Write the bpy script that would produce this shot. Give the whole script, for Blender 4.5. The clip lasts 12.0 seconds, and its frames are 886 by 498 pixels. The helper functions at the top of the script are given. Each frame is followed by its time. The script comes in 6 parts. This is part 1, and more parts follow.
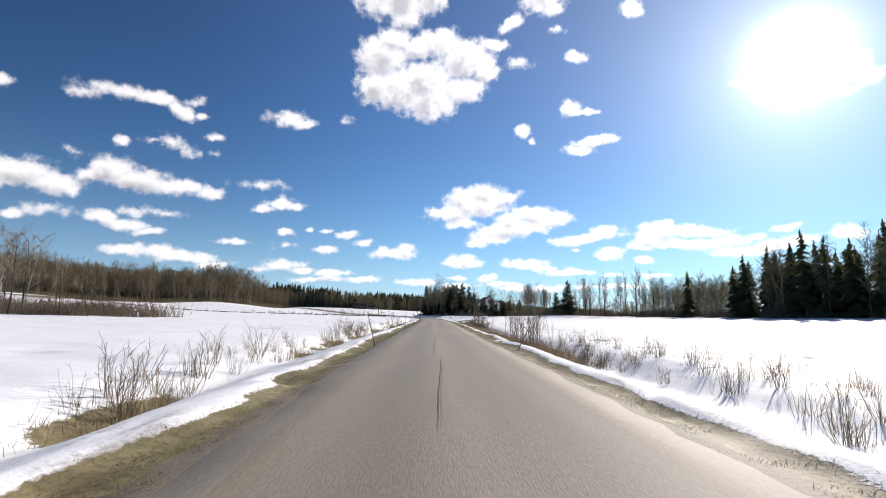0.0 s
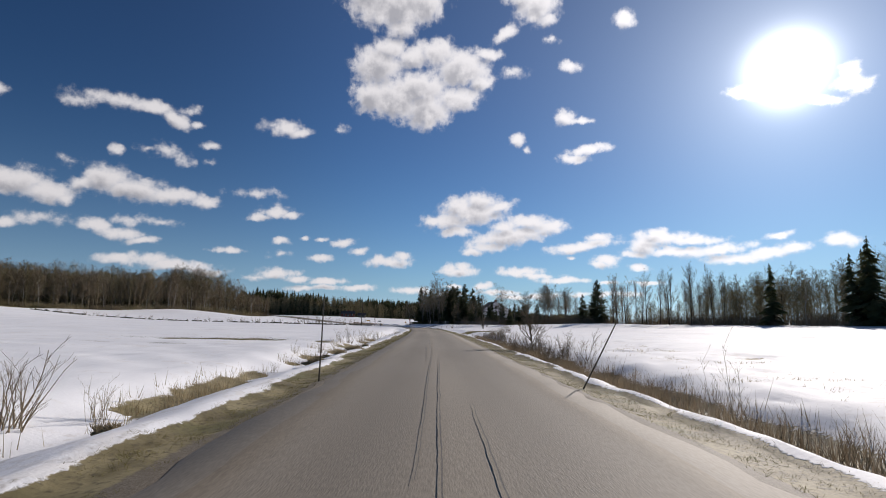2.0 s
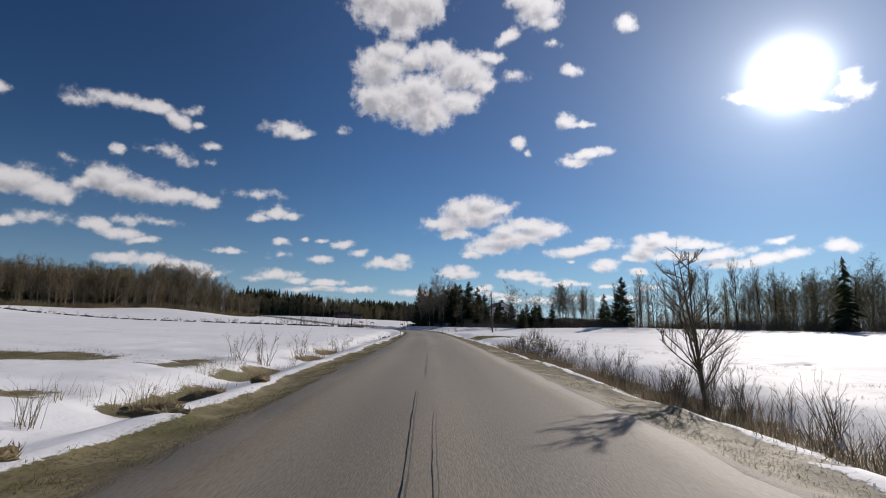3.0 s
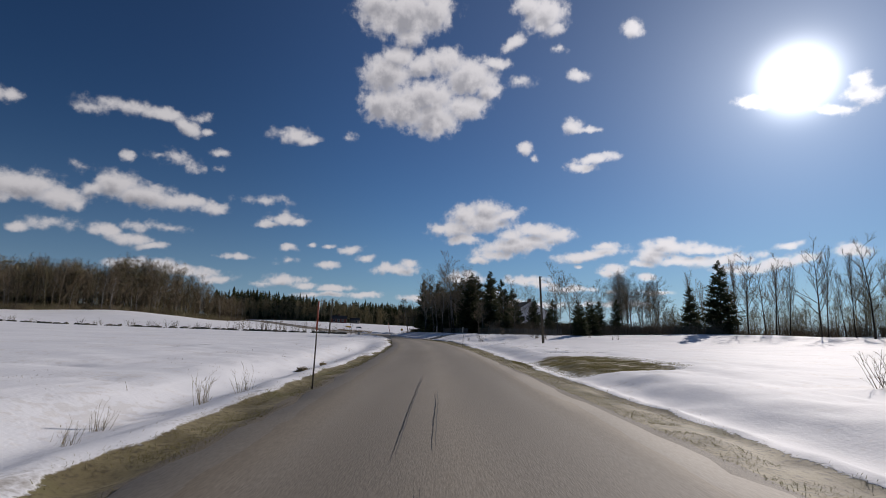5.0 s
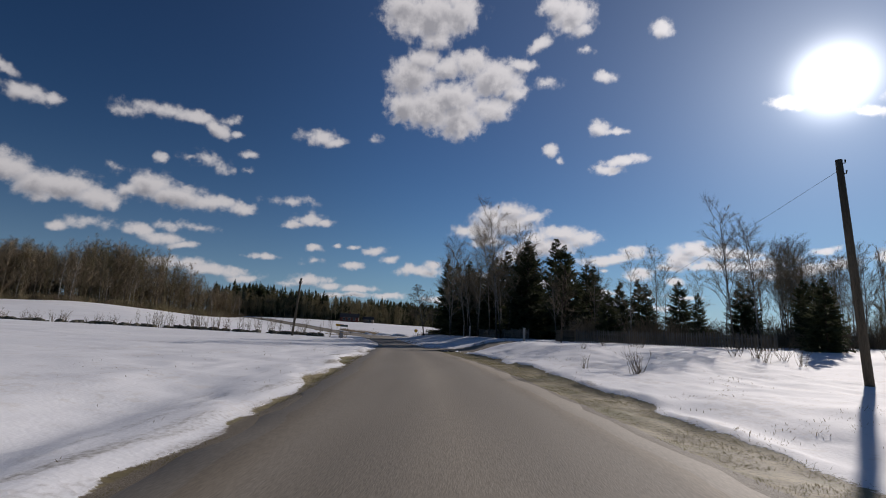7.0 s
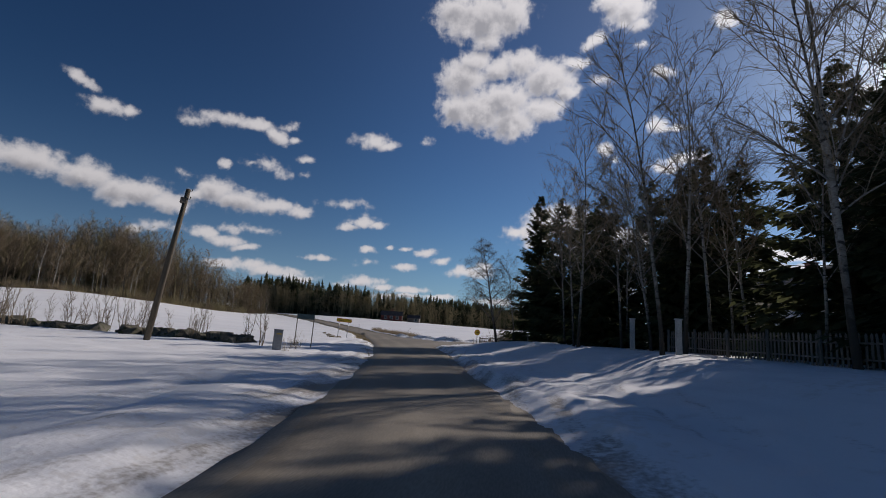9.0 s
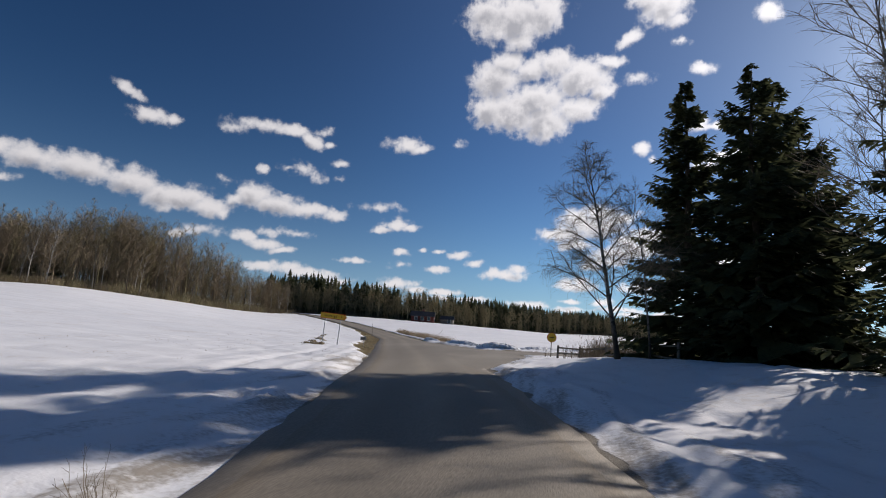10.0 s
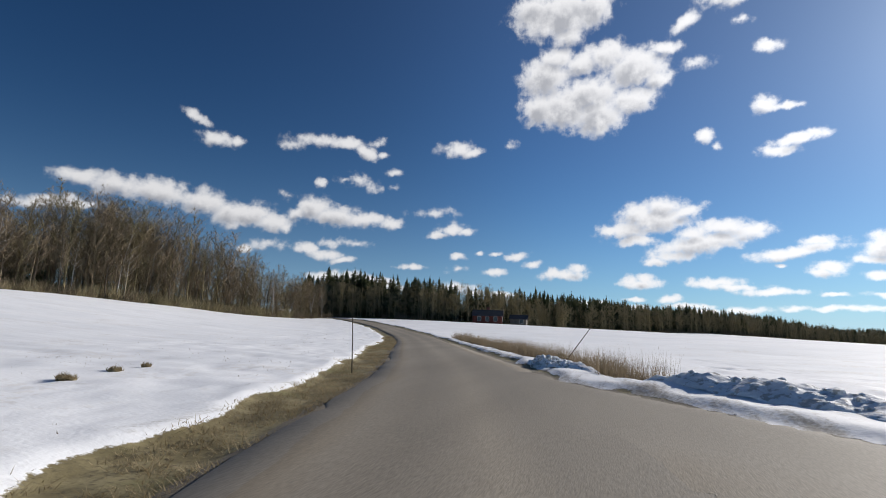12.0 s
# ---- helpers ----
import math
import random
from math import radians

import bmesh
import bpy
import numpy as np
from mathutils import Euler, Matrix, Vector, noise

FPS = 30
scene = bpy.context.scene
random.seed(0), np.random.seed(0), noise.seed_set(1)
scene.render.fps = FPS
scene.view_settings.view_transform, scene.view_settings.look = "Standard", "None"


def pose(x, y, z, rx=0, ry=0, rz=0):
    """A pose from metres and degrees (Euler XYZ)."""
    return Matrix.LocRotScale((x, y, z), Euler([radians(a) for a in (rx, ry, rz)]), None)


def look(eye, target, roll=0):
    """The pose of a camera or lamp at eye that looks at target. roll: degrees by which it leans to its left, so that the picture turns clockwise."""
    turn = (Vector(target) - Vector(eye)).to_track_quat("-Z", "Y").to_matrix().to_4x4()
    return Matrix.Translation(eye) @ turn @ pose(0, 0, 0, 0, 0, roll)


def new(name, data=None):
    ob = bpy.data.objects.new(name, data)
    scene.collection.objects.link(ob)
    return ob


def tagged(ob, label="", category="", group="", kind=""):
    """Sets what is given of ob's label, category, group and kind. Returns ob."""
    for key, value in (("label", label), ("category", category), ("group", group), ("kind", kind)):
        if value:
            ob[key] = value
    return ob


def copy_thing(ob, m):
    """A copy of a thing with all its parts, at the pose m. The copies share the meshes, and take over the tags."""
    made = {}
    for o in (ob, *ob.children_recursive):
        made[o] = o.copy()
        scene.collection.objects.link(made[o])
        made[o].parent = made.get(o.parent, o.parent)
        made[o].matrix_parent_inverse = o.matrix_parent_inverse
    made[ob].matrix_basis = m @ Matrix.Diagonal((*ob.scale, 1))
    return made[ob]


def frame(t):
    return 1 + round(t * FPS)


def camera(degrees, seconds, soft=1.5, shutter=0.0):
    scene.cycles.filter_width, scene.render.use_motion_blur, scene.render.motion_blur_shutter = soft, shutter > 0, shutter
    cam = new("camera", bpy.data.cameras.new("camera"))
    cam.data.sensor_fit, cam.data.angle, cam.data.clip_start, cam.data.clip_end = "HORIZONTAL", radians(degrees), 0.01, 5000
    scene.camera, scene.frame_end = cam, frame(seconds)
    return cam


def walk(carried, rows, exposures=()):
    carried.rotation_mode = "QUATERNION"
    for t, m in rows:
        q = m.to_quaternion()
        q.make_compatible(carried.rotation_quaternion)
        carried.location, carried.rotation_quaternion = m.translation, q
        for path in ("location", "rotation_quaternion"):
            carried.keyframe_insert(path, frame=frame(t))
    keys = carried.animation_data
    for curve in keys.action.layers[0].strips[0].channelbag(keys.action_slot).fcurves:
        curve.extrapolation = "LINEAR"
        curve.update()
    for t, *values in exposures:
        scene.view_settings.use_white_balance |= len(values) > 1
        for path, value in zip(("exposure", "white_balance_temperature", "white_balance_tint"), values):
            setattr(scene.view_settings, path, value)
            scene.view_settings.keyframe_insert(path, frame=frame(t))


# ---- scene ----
PATH = [
    (0, pose(0.00, 0.00, 1.34, 97.47, -0.91, -0.01)),
    (0.5, pose(-0.22, 8.84, 1.34, 97.75, -0.86, -0.10)),
    (1, pose(-0.44, 17.71, 1.26, 98.00, -0.58, -0.13)),
    (1.5, pose(-0.61, 26.64, 1.29, 98.21, -0.69, -0.32)),
    (2, pose(-0.77, 35.68, 1.32, 98.42, -0.74, -0.49)),
    (2.5, pose(-0.92, 44.85, 1.33, 98.58, -0.99, -0.61)),
    (3, pose(-1.06, 54.12, 1.26, 98.70, -1.24, -0.57)),
    (3.5, pose(-1.20, 63.55, 1.30, 98.86, -1.28, -0.42)),
    (4, pose(-1.37, 73.13, 1.30, 99.03, -1.23, -0.23)),
    (4.5, pose(-1.58, 82.86, 1.30, 99.18, -1.20, -0.02)),
    (5, pose(-1.83, 92.74, 1.30, 99.30, -1.29, 0.21)),
    (5.5, pose(-2.15, 102.77, 1.30, 99.34, -1.62, 0.48)),
    (6, pose(-2.54, 112.91, 1.28, 99.30, -2.36, 0.79)),
    (6.5, pose(-3.02, 123.08, 1.25, 99.38, -2.10, 1.49)),
    (7, pose(-3.63, 133.08, 1.33, 99.44, -2.29, 2.79)),
    (7.5, pose(-4.50, 143.15, 1.30, 99.43, -2.53, 4.40)),
    (8, pose(-5.67, 153.30, 1.30, 99.38, -2.79, 6.04)),
    (8.5, pose(-7.14, 163.53, 1.30, 99.33, -3.04, 7.52)),
    (8.8, pose(-8.14, 169.69, 1.30, 99.33, -3.15, 8.21)),
    (9, pose(-8.86, 173.81, 1.29, 99.36, -3.20, 8.58)),
    (9.2, pose(-9.60, 177.92, 1.29, 99.30, -3.31, 9.25)),
    (9.5, pose(-10.81, 184.06, 1.31, 99.36, -3.34, 10.52)),
    (9.7, pose(-11.69, 188.15, 1.29, 99.45, -3.48, 11.24)),
    (10, pose(-13.13, 194.26, 1.30, 99.41, -3.62, 12.34)),
    (10.3, pose(-14.68, 200.33, 1.29, 99.61, -3.48, 13.26)),
    (10.5, pose(-15.75, 204.35, 1.34, 99.40, -2.99, 14.04)),
    (10.8, pose(-17.44, 210.32, 1.30, 99.38, -2.53, 15.02)),
    (11, pose(-18.61, 214.26, 1.27, 99.34, -2.60, 15.75)),
    (11.3, pose(-20.46, 220.12, 1.24, 99.10, -2.47, 16.79)),
    (11.5, pose(-21.74, 224.02, 1.26, 99.34, -2.01, 17.42)),
    (12, pose(-25.10, 233.74, 1.29, 99.50, -1.89, 19.18)),
]
cam = camera(83.0, 12.0, 1.0)
walk(cam, PATH, exposures=[(0, 0.43, 6600, 14), (0.5, 0.21, 6600, 14), (1, 0.03, 6550, 14), (2, -0.21, 6550, 15), (3, -0.37, 6550, 15), (5, -0.61, 6500, 16), (7, -0.67, 6550, 16), (9, -0.55, 6550, 16), (9.5, -0.33, 6650, 15), (10, -0.17, 6550, 15), (10.5, -0.05, 6550, 12), (11, -0.06, 6500, 11), (12, -0.06, 6450, 11)])

# ---- world, sun ----
SUN_AZ, SUN_EL = 36.5, 23.8  # degrees, clockwise from +y, and above the horizon
world = bpy.data.worlds.new("winter_sky")
scene.world = world
world.use_nodes = True
wn, wl = world.node_tree.nodes, world.node_tree.links
wn.clear()


def wmath(op, a, b=None, c=None, clamp=False):
    n = wn.new("ShaderNodeMath")
    n.operation, n.use_clamp = op, clamp
    for i, v in enumerate((a, b, c)):
        if v is None:
            continue
        if isinstance(v, (int, float)):
            n.inputs[i].default_value = v
        else:
            wl.new(v, n.inputs[i])
    return n.outputs[0]


def wmix(fac, a, b):
    n = wn.new("ShaderNodeMix")
    n.data_type = "RGBA"
    for sock, v in ((n.inputs[0], fac), (n.inputs[6], a), (n.inputs[7], b)):
        if isinstance(v, (tuple, float, int)):
            sock.default_value = v
        else:
            wl.new(v, sock)
    return n.outputs[2]


def wramp(v, lo, hi):
    n = wn.new("ShaderNodeMapRange")
    n.interpolation_type = "SMOOTHSTEP"
    wl.new(v, n.inputs[0])
    n.inputs[1].default_value, n.inputs[2].default_value = lo, hi
    return n.outputs[0]


def wnoise(vec, scale, detail, rough=0.55):
    n = wn.new("ShaderNodeTexNoise")
    wl.new(vec, n.inputs["Vector"])
    n.inputs["Scale"].default_value, n.inputs["Detail"].default_value, n.inputs["Roughness"].default_value = scale, detail, rough
    return n


sky = wn.new("ShaderNodeTexSky")
sky.sky_type, sky.sun_disc = "NISHITA", False
sky.sun_elevation, sky.sun_rotation = radians(SUN_EL), radians(SUN_AZ)
sky.air_density, sky.dust_density, sky.ozone_density = 1.0, 0.05, 1.6
coord = wn.new("ShaderNodeTexCoord")
sep = wn.new("ShaderNodeSeparateXYZ")
wl.new(coord.outputs["Generated"], sep.inputs[0])
azimuth = wmath("MULTIPLY", wmath("ARCTAN2", sep.outputs[0], sep.outputs[1]), 57.2958)
height = wmath("MULTIPLY", wmath("ARCSINE", sep.outputs[2]), 57.2958)
flat = wn.new("ShaderNodeCombineXYZ")
wl.new(azimuth, flat.inputs[0])
wl.new(height, flat.inputs[1])
billow = wnoise(flat.outputs[0], 0.5, 3.0, 0.5)
shift = wn.new("ShaderNodeVectorMath")
shift.operation = "MULTIPLY_ADD"
wl.new(billow.outputs["Color"], shift.inputs[0])
shift.inputs[1].default_value, shift.inputs[2].default_value = (1.3, 0.9, 0.0), (-0.65, -0.45, 0.0)
warped = wn.new("ShaderNodeVectorMath")
warped.operation = "ADD"
wl.new(flat.outputs[0], warped.inputs[0])
wl.new(shift.outputs[0], warped.inputs[1])

# the field of cloud puffs, as a group that is read at two places of the sky
field = bpy.data.node_groups.new("cloud_field", "ShaderNodeTree")
field.interface.new_socket("place", in_out="INPUT", socket_type="NodeSocketVector")
field.interface.new_socket("thick", in_out="OUTPUT", socket_type="NodeSocketFloat")
fn, fl = field.nodes, field.links
place_in, thick_out, apart = fn.new("NodeGroupInput"), fn.new("NodeGroupOutput"), fn.new("ShaderNodeSeparateXYZ")
fl.new(place_in.outputs[0], apart.inputs[0])
start = fn.new("ShaderNodeValue")
start.outputs[0].default_value = -9.0
thick = start.outputs[0]


def cloud(az, el, half_width, half_height, tilt, body=1.0):
    """One puff of the clouds, in degrees of the sky, joined smoothly to those before it."""
    global thick
    c = fn.new("ShaderNodeCombineXYZ")
    for i, v in enumerate((apart.outputs[0], apart.outputs[1], thick)):
        fl.new(v, c.inputs[i])
    m = fn.new("ShaderNodeMapping")
    m.vector_type = "TEXTURE"
    fl.new(c.outputs[0], m.inputs[0])
    m.inputs["Location"].default_value = (az, el, 0)
    m.inputs["Rotation"].default_value = (0, 0, radians(tilt))
    m.inputs["Scale"].default_value = (half_width / math.cos(radians(el)), half_height, 1e6)
    n = fn.new("ShaderNodeVectorMath")
    n.operation = "LENGTH"
    fl.new(m.outputs[0], n.inputs[0])
    size = min(1.0, 0.4 + 0.17 * half_height) * body  # small puffs stay thin
    q = fn.new("ShaderNodeMath")
    q.operation = "MULTIPLY_ADD"
    fl.new(n.outputs["Value"], q.inputs[0])
    q.inputs[1].default_value, q.inputs[2].default_value = -size, size - 0.08 * (1 - body)
    j = fn.new("ShaderNodeMath")
    j.operation = "SMOOTH_MAX"
    fl.new(q.outputs[0], j.inputs[0])
    fl.new(thick, j.inputs[1])
    j.inputs[2].default_value = 0.12
    thick = j.outputs[0]


cloud(-5.9, 34.2, 4.7, 2.22, 5)
cloud(-9.1, 34.7, 2.3, 1.82, 7)
cloud(-2.0, 34.7, 1.8, 1.85, 3)
cloud(-5.0, 32.1, 1.8, 1.10, 4)
cloud(-7.9, 28.2, 2.5, 2.18, 5)
cloud(-8.3, 25.0, 2.1, 1.78, 5)
cloud(-5.6, 24.9, 3.2, 2.15, 4)
cloud(-1.8, 24.0, 3.0, 2.06, 3)
cloud(-0.7, 29.8, 2.4, 1.47, 2)
cloud(-6.5, 30.0, 2.2, 1.13, 5)
cloud(2.5, 28.1, 2.9, 2.08, 1)
cloud(4.6, 26.9, 1.6, 1.05, -0)
cloud(2.0, 25.1, 2.4, 1.32, 1)
cloud(-3.1, 26.1, 3.7, 1.78, 3)
cloud(-1.4, 22.6, 1.1, 0.86, 2)
cloud(5.6, 29.6, 1.4, 0.62, -1)
cloud(7.9, 31.6, 1.6, 0.63, 27)
cloud(11.6, 34.0, 2.1, 1.78, -5)
cloud(9.8, 35.0, 1.7, 1.04, -4)
cloud(12.7, 32.7, 1.1, 0.69, -5)
cloud(8.3, 27.8, 1.4, 0.46, -2, 0.5)
cloud(12.7, 30.6, 0.7, 0.33, -5, 0.5)
cloud(15.3, 27.8, 1.1, 0.56, -6)
cloud(21.6, 31.5, 1.0, 0.88, -10)
cloud(14.6, 22.7, 1.1, 0.83, -4)
cloud(16.2, 22.2, 1.3, 0.41, -4)
cloud(9.1, 20.6, 0.9, 0.67, -1)
cloud(10.2, 19.4, 0.4, 0.31, -1, 0.5)
cloud(17.1, 19.1, 2.1, 0.60, 7)
cloud(15.5, 18.3, 1.6, 0.55, -3)
cloud(3.8, 12.6, 3.7, 1.41, 1)
cloud(1.1, 11.5, 2.7, 0.97, 2)
cloud(4.7, 14.0, 2.3, 0.96, 1)
cloud(6.8, 13.1, 1.9, 0.64, 11)
cloud(2.2, 13.3, 1.8, 1.03, 2)
cloud(1.9, 10.4, 2.2, 0.52, 2)
cloud(-0.9, 11.6, 1.2, 0.52, 2)
cloud(8.6, 10.0, 5.0, 1.08, 9)
cloud(10.5, 11.4, 2.6, 0.82, 0)
cloud(12.7, 10.9, 1.7, 0.69, -0)
cloud(5.6, 8.7, 2.4, 0.64, 1)
cloud(7.6, 10.9, 1.8, 0.77, 1)
cloud(3.8, 8.2, 1.2, 0.45, 2)
cloud(16.1, 8.6, 3.7, 0.62, 8)
cloud(18.0, 9.6, 1.3, 0.49, -1)
cloud(14.5, 8.3, 2.3, 0.44, 0)
cloud(24.3, 9.2, 2.8, 0.70, -2)
cloud(23.7, 9.7, 1.2, 0.53, -2)
cloud(27.2, 8.8, 2.8, 0.57, -2)
cloud(25.8, 7.7, 4.1, 0.52, -1)
cloud(29.4, 7.6, 3.2, 0.56, 4)
cloud(30.8, 6.6, 2.6, 0.44, -1)
cloud(33.5, 7.0, 2.3, 0.58, 10)
cloud(35.7, 7.6, 1.4, 0.52, -3)
cloud(39.4, 7.9, 1.6, 0.59, -4)
cloud(34.7, 8.7, 1.0, 0.31, 15)
cloud(-41.1, 11.8, 2.4, 1.19, 13)
cloud(-43.0, 11.6, 1.7, 1.36, 13)
cloud(-38.9, 11.2, 1.9, 0.93, -1)
cloud(-37.5, 10.9, 0.9, 0.63, 11)
cloud(-34.5, 13.2, 1.8, 1.29, 11)
cloud(-31.9, 12.6, 3.2, 1.12, 1)
cloud(-28.6, 12.3, 2.9, 0.86, 2)
cloud(-25.8, 12.1, 1.3, 0.70, 8)
cloud(-36.2, 12.5, 1.1, 0.64, 11)
cloud(-34.8, 8.8, 1.4, 0.59, -3)
cloud(-32.9, 8.3, 2.0, 0.61, -4)
cloud(-30.9, 7.6, 1.4, 0.39, 7)
cloud(-31.8, 9.6, 1.8, 0.39, 8, 0.5)
cloud(-29.3, 9.6, 1.0, 0.34, 8, 0.4)
cloud(-39.4, 8.9, 1.6, 0.41, 10, 0.5)
cloud(-41.4, 8.2, 0.8, 0.40, 10)
cloud(-37.5, 8.9, 1.1, 0.31, 9, 0.4)
cloud(-18.5, 11.8, 1.8, 0.62, 6)
cloud(-16.7, 11.6, 1.2, 0.44, 6)
cloud(-20.0, 11.1, 1.2, 0.37, 6)
cloud(-20.8, 13.5, 2.3, 0.42, 4, 0.5)
cloud(-17.8, 20.7, 1.6, 0.77, 8)
cloud(-16.4, 20.4, 1.2, 0.48, 8)
cloud(-19.2, 20.9, 1.3, 0.47, 9, 0.5)
cloud(-33.5, 20.7, 3.3, 0.64, 2, 0.8)
cloud(-37.0, 20.0, 1.6, 0.46, 11, 0.5)
cloud(-31.2, 20.7, 1.8, 0.61, -3)
cloud(-28.9, 19.9, 1.3, 0.74, -21)
cloud(-27.0, 19.6, 0.6, 0.39, 12)
cloud(-27.7, 20.9, 0.8, 0.39, 13, 0.5)
cloud(-29.4, 16.7, 1.2, 0.74, -11, 0.5)
cloud(-27.9, 16.0, 1.0, 0.46, -12, 0.5)
cloud(-31.2, 16.7, 0.9, 0.33, 12, 0.5)
cloud(-33.9, 16.0, 0.5, 0.48, 13)
cloud(-25.4, 17.9, 0.8, 0.35, 10, 0.7)
cloud(-25.5, 16.3, 0.5, 0.29, 10, 0.5)
cloud(-37.4, 14.4, 0.9, 0.37, 7, 0.5)
cloud(-11.7, 21.2, 0.5, 0.36, 6, 0.4)
cloud(-5.6, 6.8, 2.4, 0.58, 3)
cloud(-4.3, 7.4, 1.1, 0.58, 3)
cloud(-7.1, 6.9, 1.1, 0.64, 3)
cloud(-13.5, 7.0, 1.4, 0.44, 4)
cloud(-17.7, 8.7, 1.0, 0.37, 5)
cloud(-11.0, 8.8, 1.3, 0.38, 12)
cloud(-9.2, 8.0, 0.9, 0.38, 4)
cloud(-13.3, 9.0, 0.7, 0.25, 4)
cloud(-15.3, 9.1, 0.4, 0.25, 5)
cloud(-17.8, 7.2, 1.0, 0.31, 5, 0.6)
cloud(-22.9, 7.3, 1.5, 0.36, 0)
cloud(-27.8, 5.5, 3.5, 0.63, -4)
cloud(-30.4, 5.9, 1.9, 0.56, 6)
cloud(-24.8, 4.8, 1.6, 0.41, 5)
cloud(-18.2, 5.0, 2.1, 0.49, 4)
cloud(-20.0, 4.6, 1.2, 0.30, 4, 0.6)
cloud(-32.8, 5.9, 1.8, 0.50, 6)
cloud(-12.7, 4.4, 2.1, 0.38, 3)
cloud(-9.2, 3.9, 2.1, 0.32, 3)
cloud(-15.1, 3.6, 1.6, 0.31, 3)
cloud(32.8, 22.5, 1.3, 0.62, -12)
cloud(39.1, 20.4, 1.3, 0.48, -14)
cloud(41.4, 21.2, 1.2, 0.79, -15)
cloud(41.1, 22.5, 0.7, 0.60, -16)
cloud(-18.0, 5.1, 2.1, 0.61, 2)
cloud(-15.6, 4.6, 1.4, 0.37, 2)
cloud(-12.9, 3.7, 1.6, 0.31, 2)
cloud(-9.1, 3.8, 1.5, 0.38, 1)
cloud(-3.0, 3.6, 2.2, 0.45, 1)
cloud(1.5, 3.3, 1.7, 0.32, 1)
cloud(-56.6, 13.3, 1.9, 0.76, 7)
cloud(-53.5, 13.1, 2.8, 1.05, 2)
cloud(-49.8, 13.0, 2.7, 1.21, 1)
cloud(-45.7, 12.6, 2.6, 1.26, -0)
cloud(-41.8, 11.8, 2.4, 1.07, -3)
cloud(-38.6, 11.2, 2.0, 0.91, 6)
cloud(-59.0, 10.5, 3.0, 0.64, 12)
cloud(-56.2, 10.7, 1.7, 0.41, 11)
cloud(-47.4, 21.0, 1.3, 0.61, -20)
cloud(-45.1, 19.2, 1.7, 0.68, 1)
cloud(-43.4, 19.3, 0.8, 0.40, 11)
cloud(2.1, 5.9, 2.1, 0.55, 0)
cloud(2.7, 6.4, 1.1, 0.54, -0)
cloud(1.2, 6.1, 1.0, 0.55, 0)
cloud(9.2, 5.8, 2.7, 0.52, -1)
cloud(10.9, 5.4, 2.5, 0.34, -1)
cloud(14.1, 4.9, 2.7, 0.33, -1)
cloud(19.7, 3.3, 2.6, 0.25, 0)
cloud(22.3, 4.5, 1.8, 0.25, -1)
cloud(18.9, 7.0, 1.3, 0.62, -3)
cloud(17.9, 6.6, 0.9, 0.37, -2)
cloud(14.9, 7.3, 0.5, 0.22, -2)
cloud(11.6, 3.1, 2.8, 0.39, 1)
cloud(5.1, 4.2, 1.2, 0.41, 0)
cloud(1.7, 4.2, 1.3, 0.24, 1)
cloud(6.7, 3.5, 2.5, 0.29, 1)
cloud(8.3, 3.0, 1.9, 0.29, 1)
cloud(18.5, 4.6, 1.0, 0.21, -1)
cloud(15.4, 3.3, 1.4, 0.27, 0)
cloud(22.7, 8.5, 1.7, 1.09, -5)
cloud(21.8, 7.5, 1.5, 0.40, -3)
cloud(21.9, 6.2, 1.0, 0.35, -2)
cloud(-3.6, 29.3, 2.4, 1.2, 3)
fl.new(thick, thick_out.inputs[0])


def cloud_at(vec):
    g = wn.new("ShaderNodeGroup")
    g.node_tree = field
    wl.new(vec, g.inputs[0])
    return g.outputs[0]


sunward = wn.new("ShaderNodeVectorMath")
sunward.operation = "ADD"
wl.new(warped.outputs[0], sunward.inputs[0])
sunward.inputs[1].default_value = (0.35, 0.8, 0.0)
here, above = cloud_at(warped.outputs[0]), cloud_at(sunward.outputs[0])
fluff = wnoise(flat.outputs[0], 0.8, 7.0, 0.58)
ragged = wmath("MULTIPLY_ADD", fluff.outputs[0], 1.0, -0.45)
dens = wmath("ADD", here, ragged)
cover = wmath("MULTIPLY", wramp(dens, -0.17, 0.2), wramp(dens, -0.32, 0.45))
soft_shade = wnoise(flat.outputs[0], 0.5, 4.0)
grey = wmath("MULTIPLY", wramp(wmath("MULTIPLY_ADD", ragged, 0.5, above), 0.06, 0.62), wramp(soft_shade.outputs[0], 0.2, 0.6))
sky_col = wn.new("ShaderNodeVectorMath")
sky_col.operation = "MULTIPLY"
deep = wn.new("ShaderNodeGamma")
wl.new(sky.outputs[0], deep.inputs[0])
deep.inputs[1].default_value = 1.3
wl.new(deep.outputs[0], sky_col.inputs[0])
SKY = 0.0292
sky_col.inputs[1].default_value = (SKY * 0.355, SKY * 0.89, SKY * 1.3)
haze = wmath("POWER", 2.718, wmath("DIVIDE", wmath("MAXIMUM", height, 0.0), -5.5))
